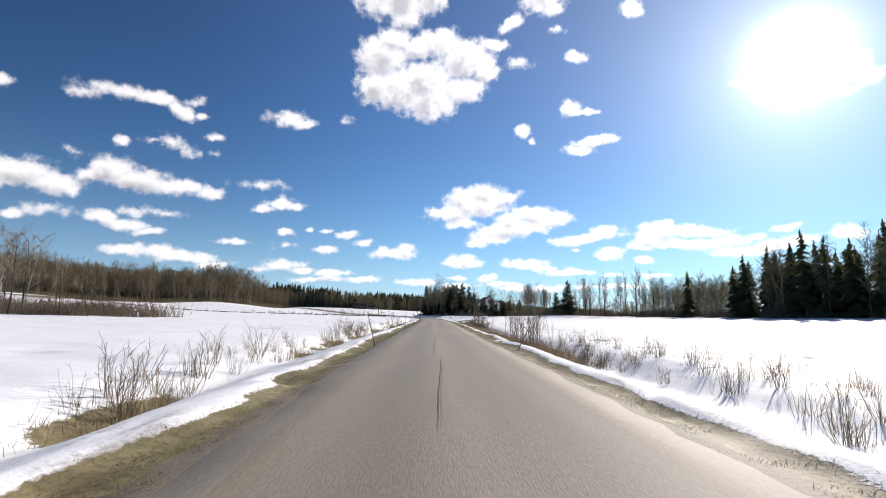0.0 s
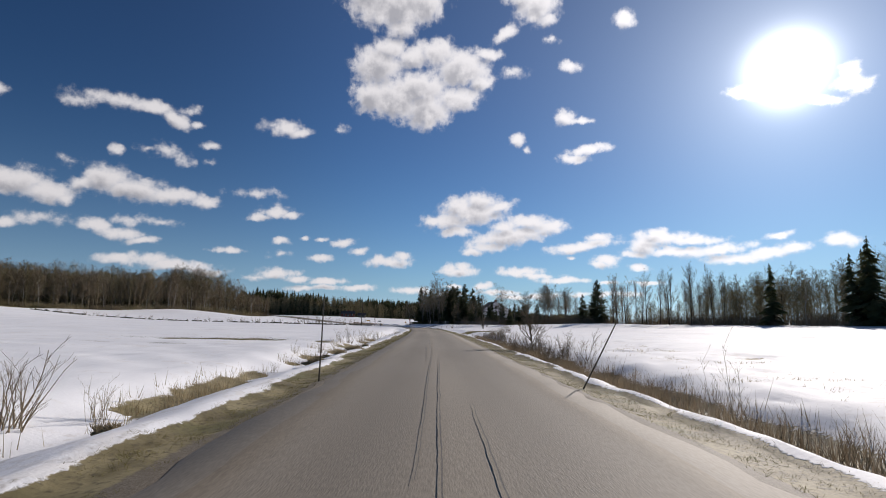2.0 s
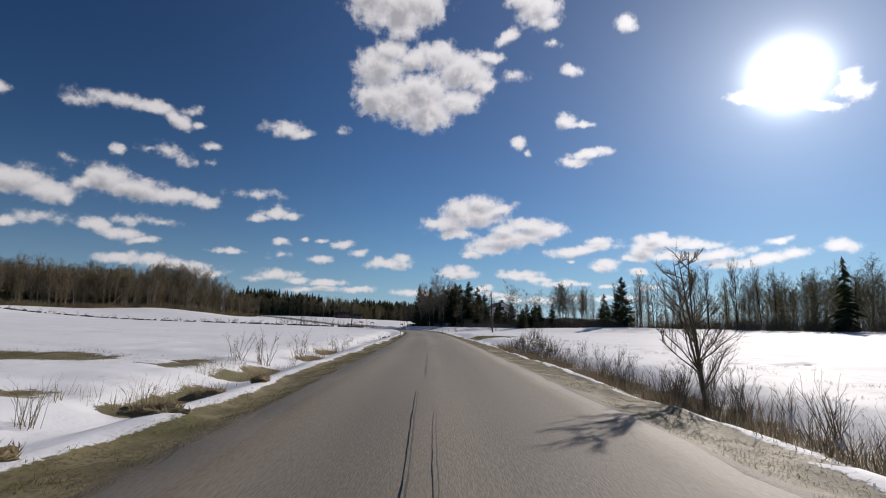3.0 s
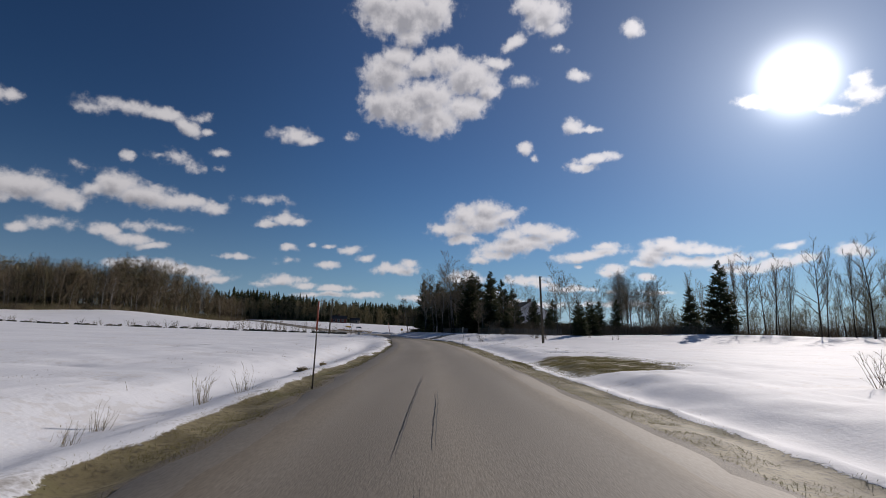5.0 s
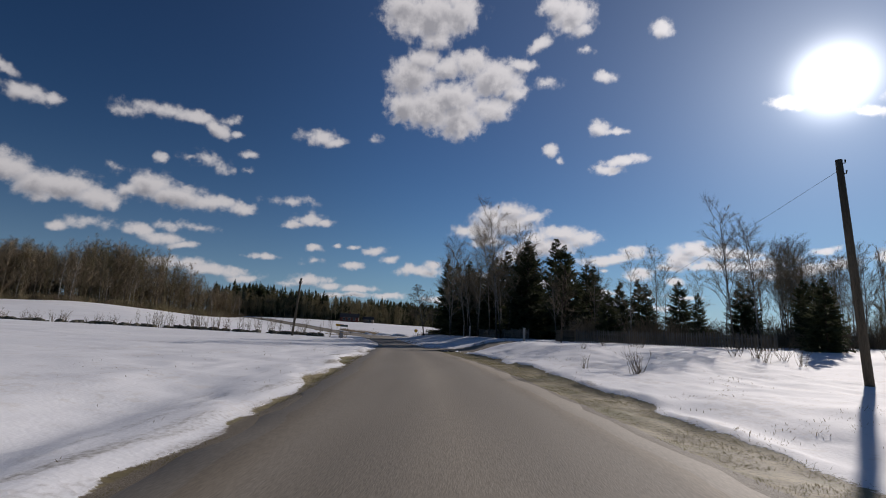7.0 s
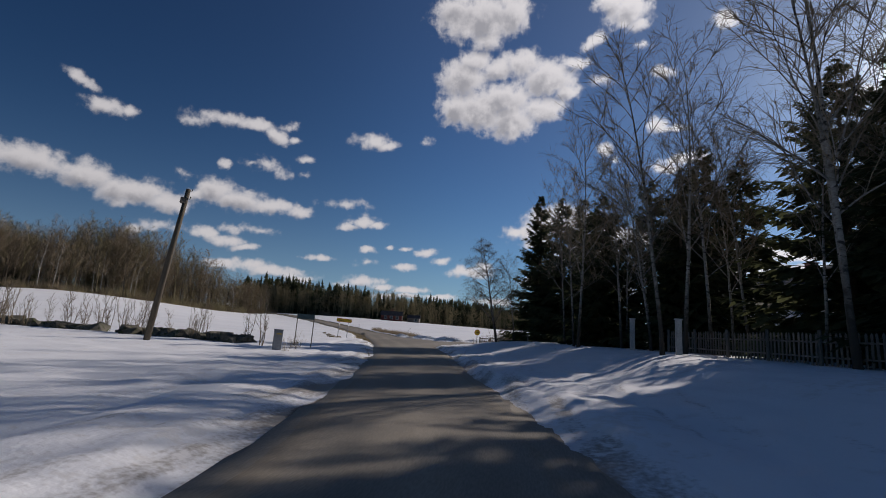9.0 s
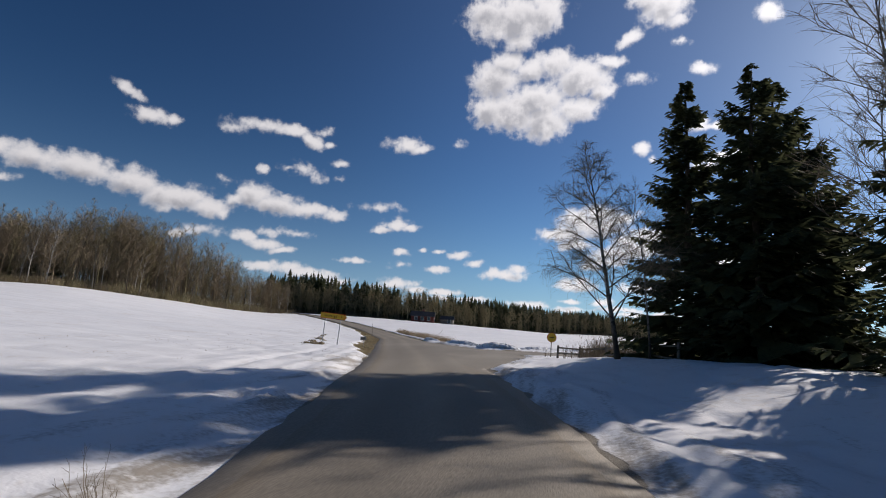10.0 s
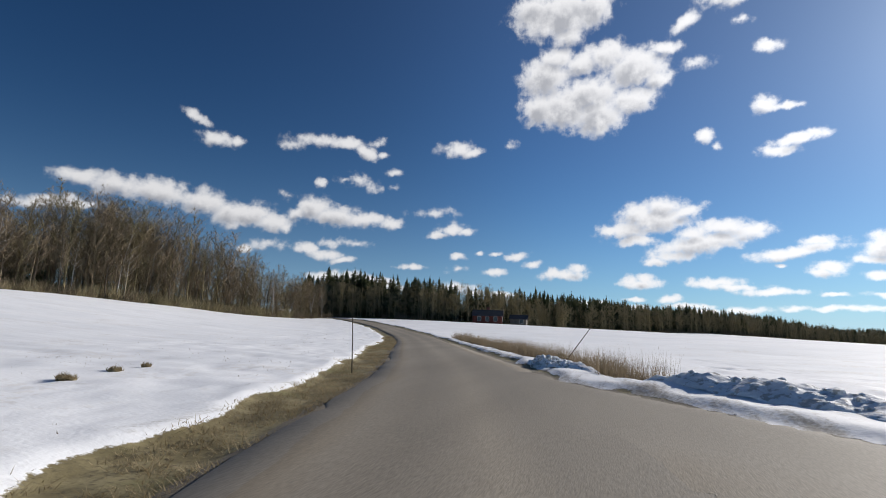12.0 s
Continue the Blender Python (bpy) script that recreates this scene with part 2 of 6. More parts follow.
# the bright aureole round the sun
sun_way = Vector((math.sin(radians(SUN_AZ)) * math.cos(radians(SUN_EL)), math.cos(radians(SUN_AZ)) * math.cos(radians(SUN_EL)), math.sin(radians(SUN_EL))))
dot = wn.new("ShaderNodeVectorMath")
dot.operation = "DOT_PRODUCT"
wl.new(coord.outputs["Generated"], dot.inputs[0])
dot.inputs[1].default_value = sun_way
off = wmath("MULTIPLY", wmath("ARCCOSINE", wmath("MINIMUM", dot.outputs["Value"], 1.0)), 57.2958)
away = wn.new("ShaderNodeVectorMath")  # the sky deepens away from the sun
away.operation = "SCALE"
wl.new(sky_col.outputs[0], away.inputs[0])
wl.new(wmath("MULTIPLY_ADD", wramp(off, 40.0, 62.0), -0.15, 1.0), away.inputs["Scale"])
clear = wmix(wmath("MULTIPLY", haze, 0.85), away.outputs[0], (0.4, 0.555, 0.76, 1))
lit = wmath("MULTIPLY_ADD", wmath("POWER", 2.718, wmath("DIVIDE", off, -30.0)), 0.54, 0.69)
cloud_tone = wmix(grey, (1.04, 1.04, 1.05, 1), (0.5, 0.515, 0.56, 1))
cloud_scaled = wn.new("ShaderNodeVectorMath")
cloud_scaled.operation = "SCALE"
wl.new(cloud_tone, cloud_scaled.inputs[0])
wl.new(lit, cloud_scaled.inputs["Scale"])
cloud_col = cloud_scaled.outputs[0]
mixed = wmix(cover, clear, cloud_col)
disc = wmath("MULTIPLY", wmath("POWER", 2.718, wmath("MULTIPLY", wmath("POWER", wmath("DIVIDE", off, 2.35), 2.0), -1.0)), 4.0)
halo = wmath("ADD", wmath("MULTIPLY", wmath("POWER", 2.718, wmath("DIVIDE", off, -6.0)), 0.75), wmath("MULTIPLY", wmath("POWER", 2.718, wmath("DIVIDE", off, -20.0)), 0.26))
low_glow = wmath("MULTIPLY", wmath("MULTIPLY", haze, wmath("POWER", 2.718, wmath("DIVIDE", off, -24.0))), 0.45)
glare = wmath("ADD", wmath("ADD", disc, halo), low_glow)
glare_col = wn.new("ShaderNodeCombineXYZ")
for i, k in enumerate((0.93, 0.98, 0.98)):
    wl.new(wmath("MULTIPLY", glare, k), glare_col.inputs[i])
total = wn.new("ShaderNodeVectorMath")
total.operation = "ADD"
wl.new(mixed, total.inputs[0])
wl.new(glare_col.outputs[0], total.inputs[1])
back = wn.new("ShaderNodeBackground")
wl.new(total.outputs[0], back.inputs[0])
out = wn.new("ShaderNodeOutputWorld")
wl.new(back.outputs[0], out.inputs[0])

sun = new("sun", bpy.data.lights.new("sun", "SUN"))
sun.data.energy, sun.data.angle, sun.data.color = 5.0, radians(0.6), (1.0, 0.94, 0.85)
sun.matrix_world = look(sun_way * 100, (0, 0, 0))

# ---- materials ----
def material(name, low, high, rough=0.8, scale=4.0, bump=0.3, fine=40.0, spec=0.3, dist=0.02, third=None, streak=(1, 1, 1), metal=0.0, contrast=0.25, vary=0.25):
    """A surface whose colour wanders between two tones at a coarse and a fine scale, with relief."""
    m = bpy.data.materials.new(name)
    m.use_nodes = True
    n, l = m.node_tree.nodes, m.node_tree.links
    b = n["Principled BSDF"]
    b.inputs["Roughness"].default_value, b.inputs["Specular IOR Level"].default_value, b.inputs["Metallic"].default_value = rough, spec, metal
    tc = n.new("ShaderNodeTexCoord")
    mp = n.new("ShaderNodeMapping")
    mp.inputs["Scale"].default_value = streak
    l.new(tc.outputs["Object"], mp.inputs[0])
    info = n.new("ShaderNodeObjectInfo")
    big, small = n.new("ShaderNodeTexNoise"), n.new("ShaderNodeTexNoise")
    for t, s, d in ((big, scale, 4.0), (small, fine, 6.0)):
        l.new(mp.outputs[0], t.inputs["Vector"])
        t.inputs["Scale"].default_value, t.inputs["Detail"].default_value = s, d
    add = n.new("ShaderNodeMath")
    add.operation = "ADD"
    l.new(big.outputs[0], add.inputs[0])
    l.new(small.outputs[0], add.inputs[1])
    more = n.new("ShaderNodeMath")
    more.operation = "MULTIPLY_ADD"
    l.new(info.outputs["Random"], more.inputs[0])
    more.inputs[1].default_value = vary
    l.new(add.outputs[0], more.inputs[2])
    r = n.new("ShaderNodeMapRange")
    l.new(more.outputs[0], r.inputs[0])
    r.inputs[1].default_value, r.inputs[2].default_value = 1.0 + vary / 2 - contrast, 1.0 + vary / 2 + contrast
    mix = n.new("ShaderNodeMix")
    mix.data_type = "RGBA"
    l.new(r.outputs[0], mix.inputs[0])
    mix.inputs[6].default_value, mix.inputs[7].default_value = (*low, 1), (*high, 1)
    col = mix.outputs[2]
    if third:
        patch = n.new("ShaderNodeTexNoise")
        l.new(mp.outputs[0], patch.inputs["Vector"])
        patch.inputs["Scale"].default_value, patch.inputs["Detail"].default_value = scale * 2.3, 8.0
        pr = n.new("ShaderNodeMapRange")
        l.new(patch.outputs[0], pr.inputs[0])
        pr.inputs[1].default_value, pr.inputs[2].default_value = 0.54, 0.62
        m2 = n.new("ShaderNodeMix")
        m2.data_type = "RGBA"
        l.new(pr.outputs[0], m2.inputs[0])
        l.new(col, m2.inputs[6])
        m2.inputs[7].default_value = (*third, 1)
        col = m2.outputs[2]
    l.new(col, b.inputs["Base Color"])
    if bump:
        bp = n.new("ShaderNodeBump")
        bp.inputs["Strength"].default_value, bp.inputs["Distance"].default_value = bump, dist
        l.new(add.outputs[0], bp.inputs["Height"])
        l.new(bp.outputs[0], b.inputs["Normal"])
    return m


def ground_material():
    """Old snow over dead grass and soil; the mesh says how much snow lies where."""
    m = bpy.data.materials.new("snow_and_grass")
    m.use_nodes = True
    n, l = m.node_tree.nodes, m.node_tree.links
    b = n["Principled BSDF"]
    tc = n.new("ShaderNodeTexCoord")

    def tex(scale, detail=6.0, rough=0.55):
        t = n.new("ShaderNodeTexNoise")
        l.new(tc.outputs["Object"], t.inputs["Vector"])
        t.inputs["Scale"].default_value, t.inputs["Detail"].default_value, t.inputs["Roughness"].default_value = scale, detail, rough
        return t.outputs[0]

    def calc(op, a, b_=None, c=None):
        q = n.new("ShaderNodeMath")
        q.operation = op
        for i, v in enumerate((a, b_, c)):
            if isinstance(v, (int, float)):
                q.inputs[i].default_value = v
            elif v is not None:
                l.new(v, q.inputs[i])
        return q.outputs[0]

    def blend(fac, a, b_):
        q = n.new("ShaderNodeMix")
        q.data_type = "RGBA"
        l.new(fac, q.inputs[0])
        for s, v in ((q.inputs[6], a), (q.inputs[7], b_)):
            if isinstance(v, tuple):
                s.default_value = (*v, 1)
            else:
                l.new(v, s)
        return q.outputs[2]

    def ramp(v, lo, hi):
        q = n.new("ShaderNodeMapRange")
        q.interpolation_type = "SMOOTHSTEP"
        l.new(v, q.inputs[0])
        q.inputs[1].default_value, q.inputs[2].default_value = lo, hi
        return q.outputs[0]

    snow_at, dirt_at = n.new("ShaderNodeAttribute"), n.new("ShaderNodeAttribute")
    snow_at.attribute_name, dirt_at.attribute_name = "snow", "gravel"
    mid, fine, broad = tex(1.3, 8.0), tex(14.0, 6.0), tex(0.12, 5.0)
    grain = tex(70.0, 4.0)
    edge = calc("MULTIPLY_ADD", mid, 0.5, calc("MULTIPLY_ADD", fine, 0.45, snow_at.outputs["Fac"]))
    fac = ramp(edge, 0.92, 1.04)
    grass = blend(ramp(mid, 0.38, 0.62), (0.17, 0.14, 0.07), (0.29, 0.245, 0.13))
    grass = blend(ramp(tex(0.5, 5.0), 0.5, 0.68), grass, (0.16, 0.15, 0.06))
    grass = blend(ramp(fine, 0.45, 0.75), grass, (0.1, 0.08, 0.045))
    gravel = blend(ramp(grain, 0.35, 0.68), (0.11, 0.09, 0.062), (0.24, 0.205, 0.155))
    soil = blend(ramp(calc("MULTIPLY_ADD", fine, 0.4, dirt_at.outputs["Fac"]), 0.55, 0.85), grass, gravel)
    snow = blend(ramp(broad, 0.4, 0.62), (0.86, 0.87, 0.89), (0.92, 0.925, 0.94))
    snow = blend(ramp(calc("MULTIPLY_ADD", grain, 0.35, mid), 0.78, 0.92), snow, (0.8, 0.79, 0.78))
    stretch = n.new("ShaderNodeMapping")
    stretch.inputs["Scale"].default_value = (1.0, 0.13, 1.0)
    l.new(tc.outputs["Object"], stretch.inputs[0])
    long_tex = n.new("ShaderNodeTexNoise")
    l.new(stretch.outputs[0], long_tex.inputs["Vector"])
    long_tex.inputs["Scale"].default_value, long_tex.inputs["Detail"].default_value = 2.2, 8.0
    splash = n.new("ShaderNodeAttribute")
    splash.attribute_name = "splash"
    spot = calc("MULTIPLY_ADD", long_tex.outputs[0], 0.8, calc("MULTIPLY_ADD", fine, 0.35, calc("MULTIPLY", splash.outputs["Fac"], 0.34)))
    snow = blend(ramp(spot, 0.74, 1.0), snow, (0.33, 0.3, 0.26))
    snow = blend(ramp(calc("MULTIPLY_ADD", tex(4.5, 6.0), 0.6, calc("MULTIPLY", tex(0.3, 4.0), 0.6)), 0.66, 0.74), snow, (0.81, 0.8, 0.79))
    l.new(blend(fac, soil, snow), b.inputs["Base Color"])
    b.inputs["Roughness"].default_value = 0.75
    b.inputs["Specular IOR Level"].default_value = 0.3
    bp = n.new("ShaderNodeBump")
    bp.inputs["Strength"].default_value, bp.inputs["Distance"].default_value = 0.38, 0.05
    l.new(calc("ADD", calc("MULTIPLY", mid, 0.8), calc("ADD", calc("MULTIPLY_ADD", long_tex.outputs[0], 0.6, calc("MULTIPLY", fine, 0.35)), calc("MULTIPLY", fac, 0.5))), bp.inputs["Height"])
    l.new(bp.outputs[0], b.inputs["Normal"])
    return m


def add_dark_base(m):
    """Darkens the low trunk: old birches' black furrowed bark, and the backlit side's shade as colour."""
    n, l = m.node_tree.nodes, m.node_tree.links
    b = n["Principled BSDF"]
    base = b.inputs["Base Color"].links[0].from_socket
    tc, s, t, r, mix = (n.new("ShaderNode" + k) for k in ("TexCoord", "SeparateXYZ", "TexNoise", "MapRange", "Mix"))
    l.new(tc.outputs["Object"], s.inputs[0])
    l.new(tc.outputs["Object"], t.inputs["Vector"])
    t.inputs["Scale"].default_value, t.inputs["Detail"].default_value = 5.0, 6.0
    q = n.new("ShaderNodeMath")
    q.operation = "MULTIPLY_ADD"
    l.new(t.outputs[0], q.inputs[0])
    q.inputs[1].default_value = 3.0
    l.new(s.outputs[2], q.inputs[2])
    l.new(q.outputs[0], r.inputs[0])
    r.inputs[1].default_value, r.inputs[2].default_value = 2.6, 4.4
    mix.data_type = "RGBA"
    l.new(r.outputs[0], mix.inputs[0])
    mix.inputs[6].default_value = (0.05, 0.04, 0.03, 1)
    l.new(base, mix.inputs[7])
    l.new(mix.outputs[2], b.inputs["Base Color"])


M_GROUND = ground_material()
M_ASPHALT = material("worn_asphalt", (0.195, 0.168, 0.131), (0.3, 0.263, 0.208), 0.75, 0.25, 0.35, 60.0, 0.35, 0.01, streak=(1.0, 0.15, 1), vary=0.0)
M_CRACK = material("bitumen", (0.085, 0.076, 0.062), (0.13, 0.117, 0.098), 0.6, 3.0, 0.2)
M_BARK = material("grey_brown_bark", (0.045, 0.035, 0.026), (0.12, 0.095, 0.07), 0.9, 3.0, 0.6, 30.0, 0.2, streak=(1, 1, 0.25))
M_BIRCH = material("birch_bark", (0.26, 0.24, 0.21), (0.5, 0.47, 0.42), 0.7, 2.0, 0.3, 14.0, 0.3, third=(0.04, 0.035, 0.03), streak=(1, 1, 2.2))
M_BIRCH_OLD = material("old_birch_bark", (0.15, 0.135, 0.11), (0.34, 0.315, 0.275), 0.8, 2.0, 0.5, 14.0, 0.3, third=(0.04, 0.035, 0.03), streak=(1, 1, 2.2))
M_TWIG = material("bare_twigs", (0.14, 0.108, 0.07), (0.31, 0.245, 0.165), 0.9, 0.1, 0.0, 6.0, 0.2)
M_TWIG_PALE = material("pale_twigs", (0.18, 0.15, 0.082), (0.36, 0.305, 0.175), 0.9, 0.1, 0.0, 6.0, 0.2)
M_NEEDLE = material("spruce_needles", (0.045, 0.055, 0.027), (0.115, 0.125, 0.062), 0.8, 0.9, 0.0, 9.0, 0.12)
M_STRAW = material("dead_straw", (0.22, 0.17, 0.095), (0.45, 0.37, 0.23), 0.85, 0.6, 0.0, 8.0, 0.2)
M_BROWN_GRASS = material("brown_ditch_grass", (0.15, 0.115, 0.075), (0.33, 0.26, 0.175), 0.85, 0.6, 0.0, 8.0, 0.2)
M_TURF = material("old_turf", (0.135, 0.125, 0.047), (0.28, 0.245, 0.11), 0.9, 1.2, 0.0, 9.0, 0.2)
M_WEATHERED = material("weathered_wood", (0.1, 0.088, 0.072), (0.23, 0.205, 0.175), 0.85, 1.5, 0.5, 25.0, 0.2, streak=(4, 4, 0.4))
M_POLE = material("tarred_pole_wood", (0.06, 0.05, 0.038), (0.15, 0.125, 0.09), 0.85, 1.5, 0.5, 25.0, 0.2, streak=(4, 4, 0.3))
M_OLD_SNOW = material("dirty_ploughed_snow", (0.8, 0.81, 0.82), (0.93, 0.94, 0.95), 0.7, 2.5, 0.4, 18.0, 0.3, 0.05, third=(0.5, 0.48, 0.45))
M_STONE = material("mossy_stone", (0.06, 0.055, 0.04), (0.2, 0.185, 0.15), 0.9, 3.0, 0.8, 22.0, 0.2, third=(0.05, 0.06, 0.02))


def add_wheel_tracks(m):
    """Darker polished tracks, a paler dusty middle and pale grit towards the edges of the road."""
    n, l = m.node_tree.nodes, m.node_tree.links
    b = n["Principled BSDF"]
    base = b.inputs["Base Color"].links[0].from_socket
    at = n.new("ShaderNodeAttribute")
    at.attribute_name = "across"
    tc = n.new("ShaderNodeTexCoord")
    mp = n.new("ShaderNodeMapping")
    mp.inputs["Scale"].default_value = (1.2, 0.12, 1)
    l.new(tc.outputs["Object"], mp.inputs[0])
    wob = n.new("ShaderNodeTexNoise")
    l.new(mp.outputs[0], wob.inputs["Vector"])
    wob.inputs["Scale"].default_value, wob.inputs["Detail"].default_value = 1.0, 6.0
    add = n.new("ShaderNodeMath")
    add.operation = "MULTIPLY_ADD"
    l.new(wob.outputs[0], add.inputs[0])
    add.inputs[1].default_value = 0.3
    l.new(at.outputs["Fac"], add.inputs[2])
    ramp = n.new("ShaderNodeValToRGB")
    l.new(add.outputs[0], ramp.inputs[0])
    e = ramp.color_ramp.elements
    e[0].position, e[0].color = 0.12, (1.1, 1.09, 1.07, 1)
    e[1].position, e[1].color = 1.2, (0.95, 0.9, 0.82, 1)
    for pos, v in ((0.38, 0.88), (0.55, 0.84), (0.8, 1.0), (1.02, 1.02)):
        k = e.new(pos)
        k.color = (v, v, v, 1)
    mul = n.new("ShaderNodeMix")
    mul.data_type, mul.blend_type = "RGBA", "MULTIPLY"
    mul.inputs[0].default_value = 1.0
    l.new(base, mul.inputs[6])
    l.new(ramp.outputs[0], mul.inputs[7])
    l.new(mul.outputs[2], b.inputs["Base Color"])


def let_light_through(m, share):
    """Blades and needles glow a little when the sun stands behind them."""
    n, l = m.node_tree.nodes, m.node_tree.links
    b, o = n["Principled BSDF"], n["Material Output"]
    thin, mix = n.new("ShaderNodeBsdfTranslucent"), n.new("ShaderNodeMixShader")
    l.new(b.inputs["Base Color"].links[0].from_socket, thin.inputs["Color"])
    mix.inputs[0].default_value = share
    l.new(b.outputs[0], mix.inputs[1])
    l.new(thin.outputs[0], mix.inputs[2])
    l.new(mix.outputs[0], o.inputs["Surface"])


for leaf in (M_TURF, M_STRAW, M_BROWN_GRASS, M_NEEDLE):
    let_light_through(leaf, 0.4)
add_wheel_tracks(M_ASPHALT)
add_dark_base(M_BIRCH_OLD)


# ---- mesh helpers ----
class Shell:
    """Points and faces that grow into one mesh."""

    def __init__(self):
        self.v, self.f = [], []

    def ring(self, c, way, r, n):
        way = Vector(way).normalized()
        a = way.orthogonal().normalized()
        b = way.cross(a)
        start = len(self.v)
        for i in range(n):
            t = 2 * math.pi * i / n
            self.v.append(tuple(Vector(c) + (a * math.cos(t) + b * math.sin(t)) * r))
        return start

    def tube(self, pts, radii, n=6, cap=True):
        rings = []
        side = None
        for i, p in enumerate(pts):
            way = (Vector(pts[min(i + 1, len(pts) - 1)]) - Vector(pts[max(i - 1, 0)])).normalized()
            if side is None:
                side = way.orthogonal().normalized()
            a = (side - way * side.dot(way)).normalized()
            side = a
            b = way.cross(a)
            rings.append(len(self.v))
            for k in range(n):
                t = 2 * math.pi * k / n
                self.v.append(tuple(Vector(p) + (a * math.cos(t) + b * math.sin(t)) * radii[i]))
        for s, e in zip(rings, rings[1:]):
            for k in range(n):
                self.f.append((s + k, s + (k + 1) % n, e + (k + 1) % n, e + k))
        if cap and n > 3:
            self.f.append(tuple(reversed(range(rings[0], rings[0] + n))))
            self.f.append(tuple(range(rings[-1], rings[-1] + n)))

    def box(self, lo, hi, bevel=0.0):
        (x0, y0, z0), (x1, y1, z1) = lo, hi
        s = len(self.v)
        b = bevel
        for z, k in ((z0, b), (z0 + b, 0), (z1 - b, 0), (z1, b)) if b else ((z0, 0), (z1, 0)):
            self.v += [(x0 + k, y0 + k, z), (x1 - k, y0 + k, z), (x1 - k, y1 - k, z), (x0 + k, y1 - k, z)]
        levels = 4 if b else 2
        self.f.append((s + 3, s + 2, s + 1, s))
        for q in range(levels - 1):
            for k in range(4):
                self.f.append((s + 4 * q + k, s + 4 * q + (k + 1) % 4, s + 4 * q + 4 + (k + 1) % 4, s + 4 * q + 4 + k))
        t = s + 4 * (levels - 1)
        self.f.append((t, t + 1, t + 2, t + 3))

    def blade(self, p, q, w, side):
        s = len(self.v)
        p, q, side = Vector(p), Vector(q), Vector(side)
        self.v += [tuple(p - side * w), tuple(p + side * w), tuple(q)]
        self.f.append((s, s + 1, s + 2))

    def mesh(self, name, mat, smooth=True):
        me = bpy.data.meshes.new(name)
        me.from_pydata(self.v, [], self.f)
        me.materials.append(mat)
        if smooth:
            me.polygons.foreach_set("use_smooth", [True] * len(me.polygons))
        return me


def part(name, shell, mat, parent=None, label="", smooth=True):
    """Links a shell as one mesh object, under its thing if one is given."""
    ob = new(name, shell.mesh(name, mat, smooth) if isinstance(shell, Shell) else shell)
    if parent is not None:
        ob.parent = parent
    return tagged(ob, label) if label else ob


def thing(name, m, label, category, group=""):
    ob = new(name)
    ob.matrix_world = m
    return tagged(ob, label, category, group)


# ---- the lie of the land ----
ROAD_Y = [-120, -40, 0, 17.7, 35.7, 54, 73, 92.7, 113, 133, 153, 170, 178, 188, 200, 210, 220, 233.7, 249, 264, 280, 311, 342, 371, 402, 430, 470, 540, 1400]
ROAD_X = [3.4, 1.45, 0.45, -0.05, -0.45, -0.77, -1.1, -1.5, -2.2, -3.2, -5.3, -8.1, -9.6, -11.7, -14.4, -17.0, -20.0, -24.6, -29.8, -36.2, -43.2, -60, -80, -104, -140, -185, -250, -300, -330]


def spline(ys, xs, y):
    """A smooth curve through the knots (cubic Hermite)."""
    ys, xs = np.array(ys, float), np.array(xs, float)
    m = np.gradient(xs, ys)
    y = np.clip(np.asarray(y, float), ys[0], ys[-1])
    i = np.clip(np.searchsorted(ys, y) - 1, 0, len(ys) - 2)
    h = ys[i + 1] - ys[i]
    t = (y - ys[i]) / h
    return (2 * t**3 - 3 * t**2 + 1) * xs[i] + (t**3 - 2 * t**2 + t) * h * m[i] + (3 * t**2 - 2 * t**3) * xs[i + 1] + (t**3 - t**2) * h * m[i + 1]


def road_x(y):
    return spline(ROAD_Y, ROAD_X, y)


def road_lean(y):
    """The cosine of the road's heading against +y."""
    s = (road_x(np.asarray(y) + 0.5) - road_x(np.asarray(y) - 0.5))
    return 1 / np.sqrt(1 + s * s)


def road_z(y):
    return np.interp(y, [-200, 235, 280, 311, 342, 371, 402, 440, 600], [0, 0, 0.35, 1.3, 2.7, 4.4, 5.6, 7.0, 9.0])


def step(v, lo, hi):
    t = np.clip((np.asarray(v, float) - lo) / (hi - lo), 0, 1)
    return t * t * (3 - 2 * t)


def rough_noise(x, y, size, seed=0):
    """Smooth value noise in 0..1 on a lattice of that size in metres."""
    x, y = np.asarray(x, float) / size + 31.7 * seed, np.asarray(y, float) / size - 17.3 * seed
    i, j = np.floor(x), np.floor(y)
    u, v = x - i, y - j
    u, v = u * u * (3 - 2 * u), v * v * (3 - 2 * v)

    def h(a, b):
        q = np.sin(a * 127.1 + b * 311.7 + seed * 74.7) * 43758.5453
        return q - np.floor(q)

    return (h(i, j) * (1 - u) + h(i + 1, j) * u) * (1 - v) + (h(i, j + 1) * (1 - u) + h(i + 1, j + 1) * u) * v


# the side road leaves the junction to the north-east
SIDE_A, SIDE_B = Vector((-20.6, 223.9)), Vector((7.2, 271.3))
SIDE_DIR = (SIDE_B - SIDE_A).normalized()
SIDE_HALF = 2.5
MOUTHS = [[Vector(p) for p in q] for q in (((-19.5, 212), (-27.5, 249), (-19, 238.2), (-15.0, 229.3), (-15.8, 213)), ((-19, 230), (-19, 238.2), (-14.3, 241.2), (-10.7, 236.2), (-13, 232.6)))]
DRIVE_A, DRIVE_B = Vector((-6.0, 172.0)), Vector((4.0, 178.0))


def from_line(x, y, a, way):
    """Distance along a line from a, and to its right."""
    dx, dy = np.asarray(x) - a[0], np.asarray(y) - a[1]
    return dx * way[0] + dy * way[1], dx * way[1] - dy * way[0]


